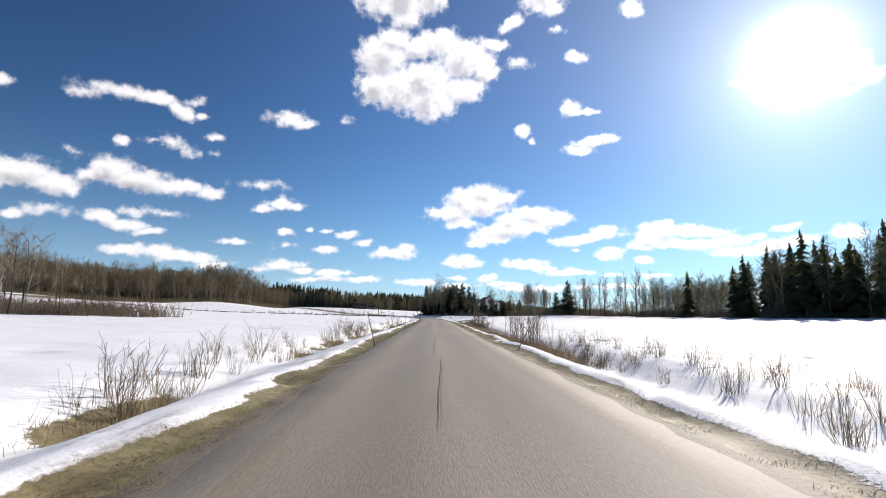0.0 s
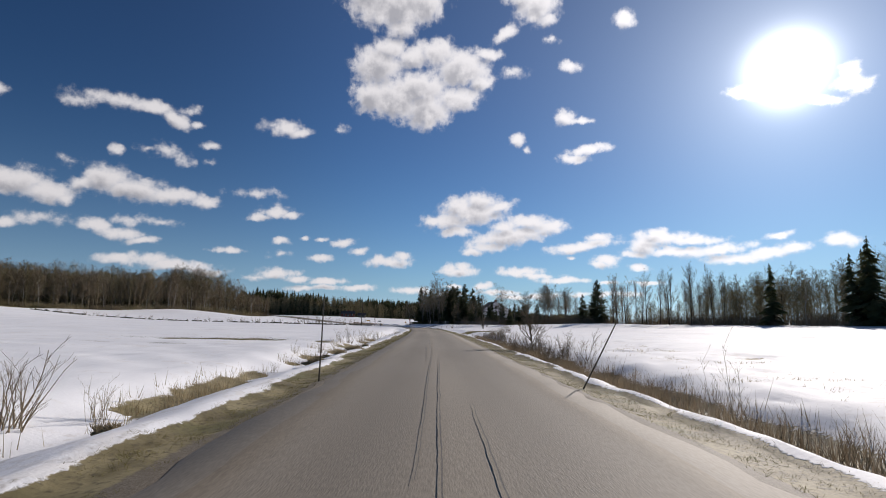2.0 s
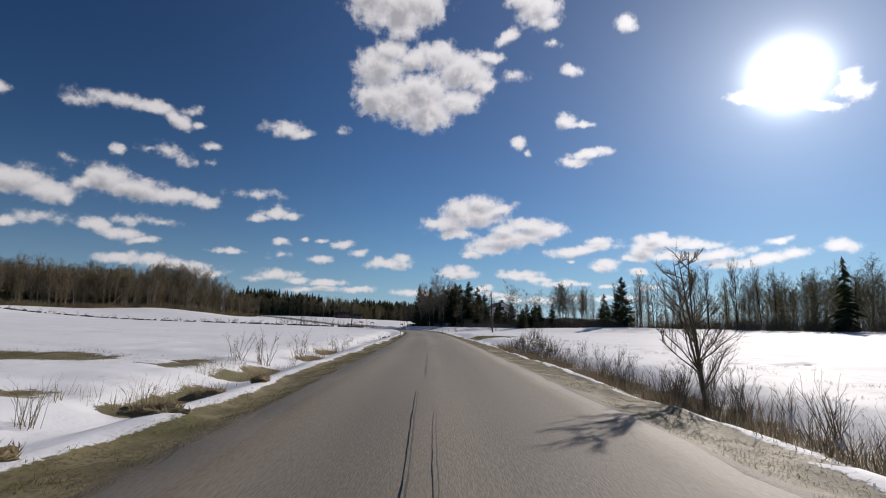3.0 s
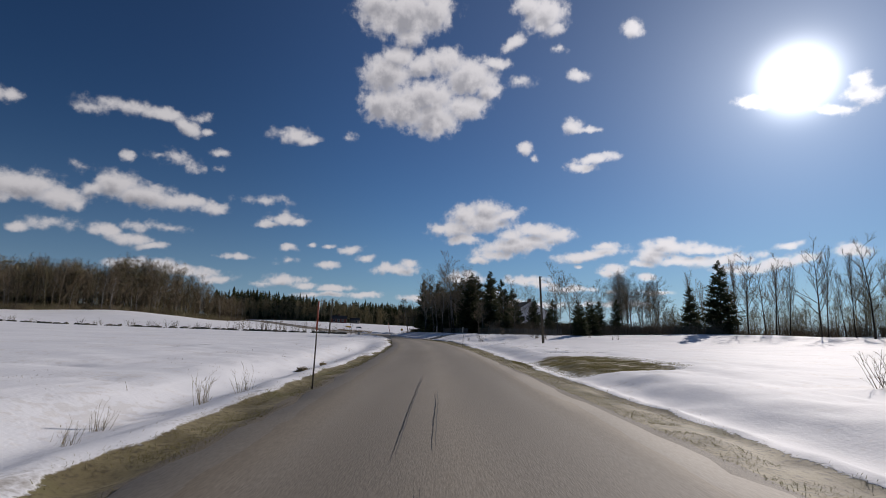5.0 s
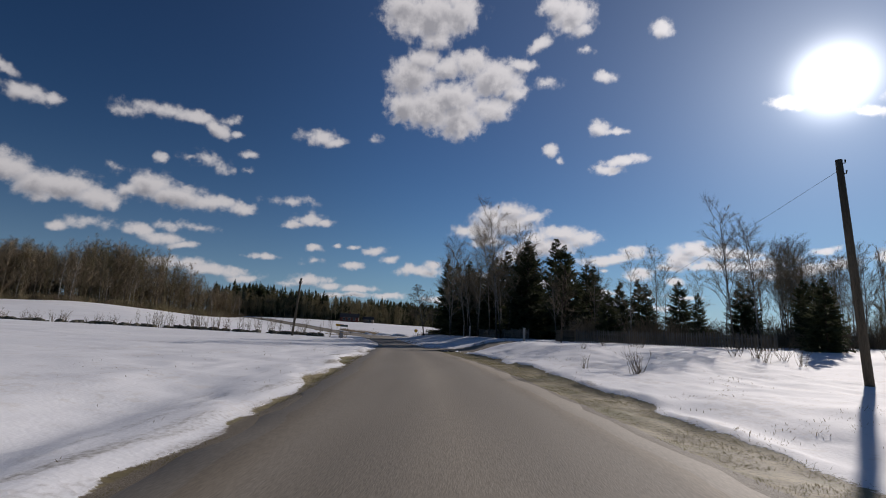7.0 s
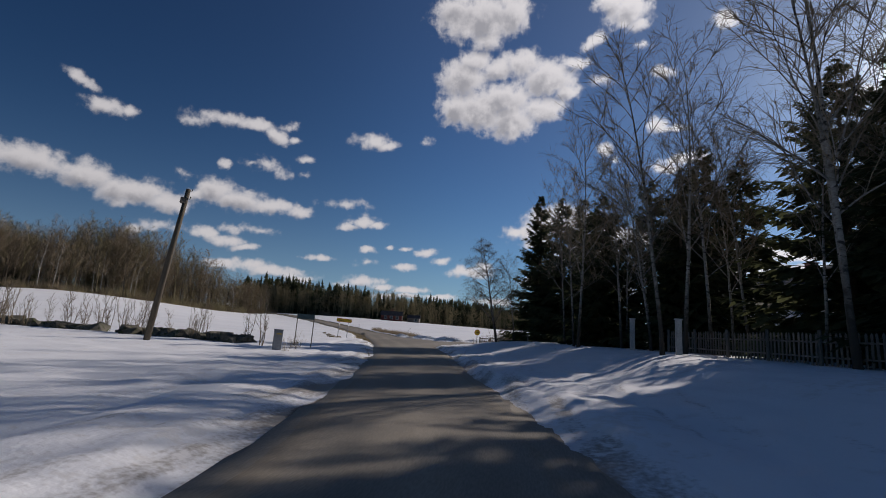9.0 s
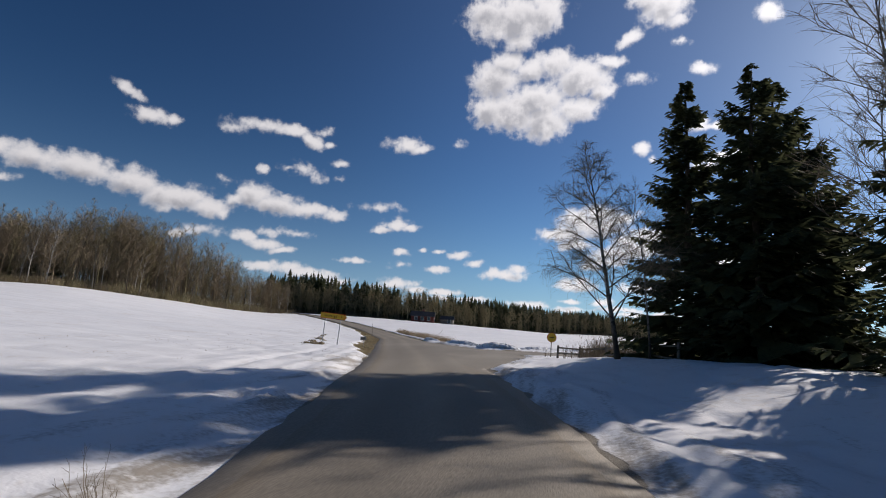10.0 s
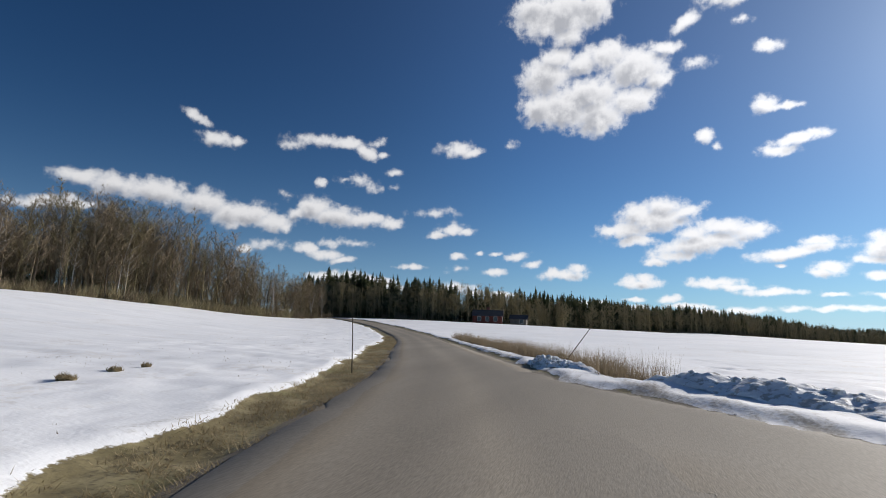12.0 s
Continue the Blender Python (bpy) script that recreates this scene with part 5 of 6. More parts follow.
HEDGE = [shrub_kind("hedge_sapling", grow_shrub(181 + i, 2.4, 4, 0.3, 10, 0.022), M_TWIG, "crooked bare hedge sapling by the stone row", "hedge saplings") for i in range(3)]
for i in range(46):  # thin saplings by the stone row
    x = -20.5 - rnd.uniform(0, 26)
    plant(rnd.choice(HEDGE), x, 197.3 + rnd.uniform(-1.2, 1.6) - 0.02 * (x + 24), rnd.uniform(0.5, 1.05), rnd.uniform(0, 6.3))
for i in range(44):
    x = -46 - rnd.uniform(0, 80)
    plant(rnd.choice(WILLOW), x, 199.6 + rnd.uniform(-0.6, 1.2), rnd.uniform(0.8, 1.5), rnd.uniform(0, 6.3))
for x, y, s in ((-13.6, 227, 0.55), (-12.5, 223.5, 0.9), (-11.5, 221.5, 0.8), (-10.0, 219, 1.0), (-8.5, 224, 1.0), (-7, 228, 1.1), (-5.5, 222, 1.0), (-9, 246, 1.0), (-6, 250, 1.1), (-7.5, 248, 1.0)):
    plant(rnd.choice(WILLOW), x, y, s, rnd.uniform(0, 6.3))


# ---- grass, one blade at a time ----
def meadow(name, count, where, height, mat, label, seed, lean=0.5, width=0.006, poking=False):
    """Blades of dead grass over a stretch of the verge; where() gives a place, or nothing."""
    g = np.random.default_rng(seed)
    x, y = where(g, count)
    n1 = rough_noise(x, y, 0.5, 31)
    s, _ = snow_amount(x, y)
    clump = 0.6 * rough_noise(x, y * 1.6, 1.4, 36) + 0.4 * rough_noise(x, y, 0.35, 37)
    keep = (clump > 0.66) & (paved(x, y) < -0.6) if poking else (g.random(len(x)) < np.clip(1.25 - 1.5 * s, 0.0, 1)) & (n1 > 0.3) & (paved(x, y) < -0.02)
    x, y, n1 = x[keep], y[keep], n1[keep]
    z = land(x, y) - 0.01
    a, h = g.uniform(0, 6.28, len(x)), height * g.uniform(0.35, 1.1, len(x)) * (0.6 + 0.8 * n1)
    ln = lean * g.uniform(0.2, 1.3, len(x))
    w = width * g.uniform(0.6, 1.4, len(x))
    b = a + g.uniform(-0.6, 0.6, len(x)) + 1.57
    p0 = np.stack([x - np.cos(b) * w, y - np.sin(b) * w, z], 1)
    p1 = np.stack([x + np.cos(b) * w, y + np.sin(b) * w, z], 1)
    p2 = np.stack([x + np.cos(a) * h * ln, y + np.sin(a) * h * ln, z + h], 1)
    v = np.stack([p0, p1, p2], 1).reshape(-1, 3)
    me = bpy.data.meshes.new(name)
    me.vertices.add(len(v))
    me.vertices.foreach_set("co", v.astype(np.float32).ravel())
    me.loops.add(len(v))
    me.loops.foreach_set("vertex_index", np.arange(len(v), dtype=np.int32))
    me.polygons.add(len(v) // 3)
    me.polygons.foreach_set("loop_start", np.arange(0, len(v), 3, dtype=np.int32))
    me.update(calc_edges=True)
    me.materials.append(mat)
    tagged(new(name, me), label, "grass", kind="stuff")


def verge(lo, hi, y0, y1, side):
    def where(g, n):
        y = g.uniform(y0, y1, n)
        u = half_width(y) + g.uniform(lo, hi, n)
        return road_x(y) + side * u / road_lean(y), y
    return where


def disc(cx, cy, rx, ry):
    def where(g, n):
        a, r = g.uniform(0, 6.28, n), np.sqrt(g.random(n))
        return cx + np.cos(a) * r * rx, cy + np.sin(a) * r * ry
    return where


meadow("verge_grass", 240000, verge(0.1, 1.6, 2, 175, -1), 0.042, M_TURF, "short flattened dead grass along the road", 1, 2.4, 0.0035)
meadow("verge_grass", 240000, verge(0.2, 2.4, 2, 178, 1), 0.042, M_TURF, "short flattened dead grass along the road", 2, 2.4, 0.0035)
meadow("verge_grass", 70000, verge(0.1, 2.0, 214, 290, -1), 0.09, M_STRAW, "matted straw-coloured grass round the bend", 3, 2.0)
meadow("ditch_grass", 42000, verge(1.8, 4.2, 2, 120, -1), 0.34, M_STRAW, "dead tussock grass in the left ditch", 4, 0.6)
meadow("ditch_grass", 60000, verge(1.6, 4.0, 2, 102, 1), 0.42, M_BROWN_GRASS, "dead brown grass in the right ditch", 5, 0.6)
meadow("field_grass", 80000, disc(5.4, 117.0, 4.0, 5), 0.06, M_TURF, "thawed patch of olive turf in the snow", 6, 1.2)
meadow("field_grass", 16000, disc(-16.5, 70, 8, 4), 0.07, M_TURF, "thin green winter grass showing through the snow", 7, 0.7)
meadow("reed_bed", 30000, verge(1.7, 3.6, 248.5, 292, 1), 0.75, M_BROWN_GRASS, "dense grey-brown reeds along the ditch", 8, 0.35, 0.006)

meadow("stubble", 16000, verge(0.8, 8.0, 118, 166, 1), 0.06, M_STRAW, "dead grass poking through thin snow", 9, 0.9, 0.006, True)
meadow("stubble", 5000, verge(0.8, 7.0, 98, 172, -1), 0.05, M_STRAW, "dead grass poking through thin snow", 10, 0.9, 0.006, True)
meadow("stubble", 40000, verge(3.0, 9.0, 4, 98, 1), 0.1, M_STRAW, "dead grass poking through thin snow", 11, 0.9, 0.006, True)
meadow("stubble", 9000, verge(1.0, 12.0, 205, 285, -1), 0.05, M_STRAW, "dead grass poking through thin snow", 12, 0.9, 0.006, True)


# ---- things along the road ----
M_RED = material("faded_red_plastic", (0.32, 0.05, 0.02), (0.5, 0.1, 0.045), 0.5, 2.0, 0.1, 20.0, 0.4)
M_STICK = material("grey_brown_stick", (0.09, 0.075, 0.055), (0.18, 0.15, 0.11), 0.8, 3.0, 0.3)
M_STEEL = material("galvanised_steel", (0.28, 0.29, 0.3), (0.46, 0.47, 0.48), 0.5, 2.0, 0.15, 20.0, 0.5, metal=0.6)
M_YELLOW = material("faded_yellow_sheet", (0.5, 0.32, 0.02), (0.6, 0.4, 0.035), 0.45, 1.5, 0.05, 12.0, 0.5)
M_SIGN_RED = material("sign_red", (0.42, 0.03, 0.02), (0.5, 0.05, 0.03), 0.45, 2.0, 0.0)
M_INK = material("sign_black", (0.012, 0.012, 0.012), (0.03, 0.03, 0.028), 0.5, 3.0, 0.0)
M_PLATE = material("aged_aluminium", (0.2, 0.21, 0.22), (0.34, 0.35, 0.36), 0.55, 2.0, 0.1, 15.0, 0.4)
M_DARK_PLATE = material("dark_sign_back", (0.03, 0.06, 0.065), (0.055, 0.09, 0.095), 0.5, 2.0, 0.05)
M_CABINET = material("grey_cabinet_paint", (0.17, 0.18, 0.19), (0.26, 0.27, 0.28), 0.5, 1.5, 0.08, 18.0, 0.4)
M_PALE = material("flaking_white_paint", (0.3, 0.29, 0.27), (0.48, 0.47, 0.44), 0.7, 2.0, 0.25, 20.0)


def snow_stake(x, y, h, lean, red=0.0):
    ob = thing("snow_stake", Matrix.Translation((x, y, drop(x, y))) @ pose(0, 0, 0, lean[0], lean[1], 0), "thin leaning snow stake at the road's edge" if not red else "leaning snow stake with a faded red top", "snow stake", "snow stakes")
    sh = Shell()
    sh.tube([(0, 0, -0.2), (0.006, 0.004, h * 0.5), (0, 0, h * (1 - red))], [0.019, 0.017, 0.013], 7)
    part("stick", sh, M_STICK, ob)
    if red:
        sh = Shell()
        sh.tube([(0, 0, h * (1 - red) - 0.02), (0, 0, h)], [0.021, 0.019], 8)
        part("sleeve", sh, M_RED, ob, "faded red sleeve")
    return ob


snow_stake(-2.95, 22.2, 1.5, (0, -14))
snow_stake(3.1, 20.9, 1.45, (0, 25))
snow_stake(-3.5, 47.5, 1.9, (0, 1))
snow_stake(2.6, 47.6, 1.7, (4, 27))
snow_stake(-4.75, 104.2, 1.95, (0, 1), 0.33)
snow_stake(-6.0, 133.4, 1.95, (0, -12), 0.36)
snow_stake(-0.3, 136.3, 1.1, (0, 4))
snow_stake(-32.7, 247.4, 1.7, (0, -3))
snow_stake(-27.2, 253.8, 1.8, (0, 36))


def writing(text, size, m, parent, mat, name="lettering"):
    """Raised letters in the built-in font, as a mesh."""
    cu = bpy.data.curves.new(name, "FONT")
    cu.body, cu.size, cu.extrude = text, size, 0.002
    cu.align_x, cu.align_y = "CENTER", "CENTER"
    tmp = bpy.data.objects.new(name, cu)
    scene.collection.objects.link(tmp)
    me = bpy.data.meshes.new_from_object(tmp.evaluated_get(bpy.context.evaluated_depsgraph_get()))
    bpy.data.objects.remove(tmp)
    me.materials.clear()
    me.materials.append(mat)
    ob = new(name, me)
    ob.parent, ob.matrix_local = parent, m
    return ob


def plate(outline, thick):
    """A flat sheet of that outline (x, z), facing -y, with a little thickness."""
    sh = Shell()
    n = len(outline)
    for y in (-thick / 2, thick / 2):
        sh.v += [(x, y, z) for x, z in outline]
    sh.f.append(tuple(range(n)))
    sh.f.append(tuple(reversed(range(n, 2 * n))))
    for i in range(n):
        sh.f.append((i, n + i, n + (i + 1) % n, (i + 1) % n))
    return sh


def posts(ob, xs, h, r, mat, z0=-0.3):
    for x in xs:
        sh = Shell()
        sh.tube([(x, 0.05, z0), (x, 0.05, h)], [r, r], 10)
        part("post", sh, mat, ob)


def direction_sign():
    x, y = -26.95, 224.2
    face = math.degrees(math.atan2(0.85, 0.75)) - 6
    ob = thing("direction_sign", Matrix.Translation((x, y, drop(x, y))) @ pose(0, 0, 0, 1, 3, face), "yellow arrow-shaped place sign with red border on two steel posts", "road sign")
    w, h, z = 0.86, 0.17, 1.78
    posts(ob, (-0.5, 0.5), 1.95, 0.03, M_STEEL)
    board = part("board", plate([(-w, z - h), (w - 0.1, z - h), (w, z), (w - 0.1, z + h), (-w, z + h)], 0.012), M_YELLOW, ob, "", False)
    for k, pts in enumerate(([(-w, z - h), (w - 0.1, z - h)], [(-w, z + h), (w - 0.1, z + h)], [(w - 0.22, z - h), (w - 0.06, z), (w - 0.22, z + h)])):
        sh = Shell()
        for (ax, az), (bx, bz) in zip(pts, pts[1:]):
            d = Vector((bx - ax, 0, bz - az)).normalized()
            q = Vector((-d.z, 0, d.x)) * 0.014
            s = len(sh.v)
            for yy in (-0.011, -0.007):
                for px, pz, sg in ((ax, az, 1), (bx, bz, 1), (bx, bz, -1), (ax, az, -1)):
                    sh.v.append((px + q.x * sg, yy, pz + q.z * sg))
            sh.f += [(s, s + 1, s + 2, s + 3), (s + 7, s + 6, s + 5, s + 4)] + [(s + i, s + 4 + i, s + 4 + (i + 1) % 4, s + (i + 1) % 4) for i in range(4)]
        part("border", sh, M_SIGN_RED, board, "red border strip", False)
    writing("Stuveryd", 0.24, pose(-0.2, -0.01, z, 90, 0, 0), board, M_INK)
    writing("1", 0.24, pose(0.5, -0.01, z, 90, 0, 0), board, M_INK)


direction_sign()


def small_sign():
    x, y = -24.95, 225.05
    ob = thing("egg_sign", Matrix.Translation((x, y, drop(x, y))) @ pose(0, 0, 0, 2, -9, 34), "small tilted hand-lettered grey sign selling eggs", "road sign")
    posts(ob, (0.0,), 0.78, 0.016, M_STEEL)
    board = part("board", plate([(-0.19, 0.55), (0.19, 0.55), (0.19, 0.79), (-0.19, 0.79)], 0.008), M_PALE, ob, "", False)
    writing("\u00c4GG", 0.15, pose(-0.05, -0.007, 0.655, 90, 0, 0), board, M_INK)
    sh = Shell()
    sh.box((0.08, -0.009, 0.664), (0.15, -0.005, 0.676))
    n = len(sh.v)
    sh.v += [(0.145, -0.009, 0.645), (0.175, -0.009, 0.67), (0.145, -0.009, 0.695), (0.145, -0.005, 0.645), (0.175, -0.005, 0.67), (0.145, -0.005, 0.695)]
    sh.f += [(n, n + 1, n + 2), (n + 5, n + 4, n + 3), (n, n + 3, n + 4, n + 1), (n + 1, n + 4, n + 5, n + 2), (n + 2, n + 5, n + 3, n)]
    part("arrow", sh, M_INK, board, "", False)
    sh = Shell()
    sh.tube([(0, 0.05, 0.12), (0.28, -0.05, 0.05), (0.5, -0.1, -0.02)], [0.012, 0.01, 0.006], 5)
    part("fallen_twig", sh, M_BARK, ob)


small_sign()


def blue_sign():
    x, y = -19.9, 198.65
    ob = thing("side_sign", Matrix.Translation((x, y, drop(x, y))) @ pose(0, 0, 0, 0, 2, -10), "dark blue-green sign plate on two thin posts above dry weeds", "road sign")
    posts(ob, (-0.5, 0.5), 1.6, 0.024, M_STICK)
    part("board", plate([(-0.5, 1.4), (0.56, 1.4), (0.56, 1.66), (-0.5, 1.66)], 0.015), M_DARK_PLATE, ob, "", False)


blue_sign()


def cable_cabinet():
    x, y = -18.95, 194.0
    ob = thing("cable_cabinet", Matrix.Translation((x, y, drop(x, y) - 0.05)) @ pose(0, 0, 0, 0, 2, 25), "grey steel cable cabinet with a yellow label strip in the snow", "cabinet")
    sh = Shell()
    sh.box((-0.18, -0.12, -0.2), (0.18, 0.12, 0.86), 0.015)
    body = part("body", sh, M_CABINET, ob, "", False)
    sh = Shell()
    sh.box((-0.2, -0.14, 0.86), (0.2, 0.14, 0.91), 0.012)
    part("lid", sh, M_CABINET, ob, "", False)
    sh = Shell()
    sh.box((-0.15, -0.135, 0.06), (0.15, -0.118, 0.8), 0.005)
    door = part("door", sh, M_PLATE, ob, "", False)
    sh = Shell()
    sh.box((-0.06, -0.142, 0.7), (0.13, -0.134, 0.75), 0.002)
    part("label_strip", sh, M_YELLOW, door, "yellow label strip", False)
    sh = Shell()
    sh.tube([(0.11, -0.135, 0.42), (0.11, -0.16, 0.42)], [0.015, 0.015], 8)
    part("lock", sh, M_STEEL, door)


cable_cabinet()


def round_sign():
    x, y = -13.3, 227.4
    ob = thing("round_sign", Matrix.Translation((x, y, drop(x, y))) @ pose(0, 0, 0, 0, 1, 12), "round yellow sign with a dark rim on a thin post", "road sign")
    posts(ob, (0.0,), 1.2, 0.025, M_POLE)
    n = 32
    part("disc", plate([(0.3 * math.cos(6.2832 * i / n), 1.22 + 0.3 * math.sin(6.2832 * i / n)) for i in range(n)], 0.012), M_YELLOW, ob, "", False)
    sh = Shell()
    ring = [(0.29 * math.cos(6.2832 * i / n), -0.008, 1.22 + 0.29 * math.sin(6.2832 * i / n)) for i in range(n + 1)]
    sh.tube(ring, [0.014] * (n + 1), 5, False)
    part("rim", sh, M_SIGN_RED, ob, "dull red rim")
    sh = Shell()
    sh.box((-0.14, -0.012, 1.2), (0.14, -0.007, 1.25))
    part("dark_bar", sh, M_INK, ob, "", False)


round_sign()


def rail_fence():
    """The broken log rail beside the corner birch."""
    ob = thing("rail_fence", pose(0, 0, 0), "low broken grey wooden rail fence by the birch", "fence")
    a, b = Vector((-12.9, 226.2)), Vector((-8.2, 216.6))
    n = 5
    for i in range(n):
        p = a.lerp(b, i / (n - 1))
        z = drop(p.x, p.y)
        sh = Shell()
        sh.tube([(p.x, p.y, z - 0.3), (p.x + 0.03, p.y, z + 0.75)], [0.075, 0.065], 8)
        part("post", sh, M_WEATHERED, ob)
        if i < n - 1:
            q = a.lerp(b, (i + 1) / (n - 1))
            zq = drop(q.x, q.y)
            for h0, h1 in ((0.62, 0.6), (0.3, 0.05 if i % 2 else 0.32)):
                sh = Shell()
                sh.tube([(p.x + 0.08, p.y, z + h0), (q.x + 0.08, q.y, zq + h1)], [0.05, 0.042], 7)
                part("rail", sh, M_WEATHERED, ob)
        if i % 2:
            sh = Shell()
            sh.tube([(p.x + 0.1, p.y, z + 0.5), (p.x + 0.9, p.y - 0.7, z - 0.05)], [0.04, 0.035], 6)
            part("brace", sh, M_WEATHERED, ob)


rail_fence()


def picket_fence(line, label, h=0.95, gap=0.17):
    ob = thing("picket_fence", pose(0, 0, 0), label, "fence", "garden fences")
    sh = Shell()
    sh.box((-0.035, -0.011, 0.02), (0.035, 0.011, h - 0.06))
    s = len(sh.v)
    sh.v += [(-0.035, -0.011, h - 0.06), (0.035, -0.011, h - 0.06), (0, -0.011, h), (-0.035, 0.011, h - 0.06), (0.035, 0.011, h - 0.06), (0, 0.011, h)]
    sh.f += [(s, s + 1, s + 2), (s + 5, s + 4, s + 3), (s + 1, s + 4, s + 5, s + 2), (s + 3, s, s + 2, s + 5)]
    picket = sh.mesh("picket", M_WEATHERED, False)
    sh = Shell()
    sh.tube([(0, 0, -0.3), (0, 0, h + 0.08)], [0.06, 0.055], 8)
    post = sh.mesh("post", M_WEATHERED)
    rnd3 = random.Random(3)
    for a, b in zip(line, line[1:]):
        a, b = Vector(a), Vector(b)
        ln = (b - a).length
        turn = math.atan2(b.y - a.y, b.x - a.x)
        m = int(ln / gap)
        for i in range(m):
            p = a.lerp(b, (i + 0.5) / m)
            q = part("picket", picket, None, ob)
            q.matrix_local = Matrix.Translation((p.x, p.y, drop(p.x, p.y))) @ Euler((rnd3.uniform(-0.02, 0.02), rnd3.uniform(-0.03, 0.03), turn)).to_matrix().to_4x4()
        k = max(1, round(ln / 2.4))
        for i in range(k + 1):
            p = a.lerp(b, i / k)
            q = part("post", post, None, ob)
            q.matrix_local = Matrix.Translation((p.x - math.sin(turn) * 0.09, p.y + math.cos(turn) * 0.09, drop(p.x, p.y)))
        for z in (0.25, 0.68):
            sh = Shell()
            for i in range(k):
                p, q = a.lerp(b, i / k), a.lerp(b, (i + 1) / k)
                off = Vector((-math.sin(turn), math.cos(turn))) * 0.035
                sh.tube([(p.x + off.x, p.y + off.y, drop(p.x, p.y) + z), (q.x + off.x, q.y + off.y, drop(q.x, q.y) + z)], [0.035, 0.035], 4)
            part("rail", sh, M_WEATHERED, ob, "", False)


picket_fence([(5.2, 175.1), (6.5, 173.5), (11.7, 167.0), (14.4, 163.8)], "weathered grey wooden picket fence in the snow")
picket_fence([(2.2, 181.5), (-0.2, 190.0), (-2.0, 198.5)], "dark wooden picket fence under the spruces")


def gate_post(x, y, h):
    ob = thing("gate_post", Matrix.Translation((x, y, drop(x, y))), "pale weathered square gate post beside the driveway", "post", "gate posts")
    sh = Shell()
    sh.box((-0.09, -0.09, -0.3), (0.09, 0.09, h), 0.01)
    part("shaft", sh, M_PALE, ob, "", False)
    sh = Shell()
    sh.box((-0.12, -0.12, h), (0.12, 0.12, h + 0.05), 0.015)
    part("cap", sh, M_PALE, ob, "", False)


for x, y, h in ((1.1, 176.0, 1.15), (-4.1, 196.5, 1.3), (-3.4, 192.5, 1.2)):
    gate_post(x, y, h)


def wood_box(x, y):
    ob = thing("wood_crate", Matrix.Translation((x, y, drop(x, y))) @ pose(0, 0, 0, 0, 0, 30), "dark plank-sided storage crate at the fence's end", "crate")
    for k in range(4):
        for sx, sy, w, d in ((0, -0.45, 0.6, 0.02), (0, 0.45, 0.6, 0.02), (-0.58, 0, 0.02, 0.43), (0.58, 0, 0.02, 0.43)):
            sh = Shell()
            sh.box((sx - w, sy - d, 0.02 + k * 0.22), (sx + w, sy + d, 0.22 + k * 0.22), 0.008)
            part("plank", sh, M_POLE, ob, "", False)
    sh = Shell()
    sh.box((-0.66, -0.53, 0.9), (0.66, 0.53, 0.95), 0.01)
    part("lid", sh, M_POLE, ob, "", False)


wood_box(4.4, 175.5)


# ---- the stone row across the left field ----
def stone_row():
    ob = thing("stone_row", pose(0, 0, 0), "low dark mossy field-stone row with snow between", "stone wall")
    rnd4 = random.Random(17)
    kinds = []
    for k in range(5):
        bm = bmesh.new()
        bmesh.ops.create_icosphere(bm, subdivisions=1, radius=0.5)
        for v in bm.verts:
            v.co *= rnd4.uniform(0.75, 1.2)
            v.co.z *= 0.7
        me = bpy.data.meshes.new("stone")
        bm.to_mesh(me)
        bm.free()
        me.materials.append(M_STONE)
        kinds.append(me)
    for i in range(260):
        t = rnd4.random() ** 1.5
        x = -22.5 - 110 * t
        y = 197.6 + rnd4.uniform(-0.5, 0.5) + 2.2 * step(-x, 24, 60)
        s = rnd4.uniform(0.5, 1.3)
        q = part("stone", kinds[i % 5], None, ob)
        q.matrix_local = Matrix.LocRotScale((x, y, drop(x, y) + 0.08 * s), Euler((rnd4.uniform(-0.4, 0.4), rnd4.uniform(-0.4, 0.4), rnd4.uniform(0, 6))), (s * rnd4.uniform(0.9, 1.7), s, s * 0.8))


stone_row()


# ---- houses ----
M_BOARD = material("grey_white_boards", (0.62, 0.63, 0.65), (0.78, 0.78, 0.78), 0.7, 1.0, 0.3, 20.0, streak=(6, 6, 0.3))
M_FALU = material("red_painted_boards", (0.11, 0.03, 0.022), (0.17, 0.05, 0.035), 0.8, 1.0, 0.3, 20.0, streak=(6, 6, 0.3))
M_ROOF = material("dark_roof_tiles", (0.05, 0.045, 0.045), (0.11, 0.1, 0.095), 0.8, 2.0, 0.5, 12.0)
M_GLASS = material("dark_window_glass", (0.02, 0.025, 0.03), (0.04, 0.045, 0.05), 0.08, 1.0, 0.0, 3.0, 0.6)
M_BRICK = material("chimney_brick", (0.16, 0.07, 0.05), (0.26, 0.13, 0.1), 0.85, 4.0, 0.5, 30.0)


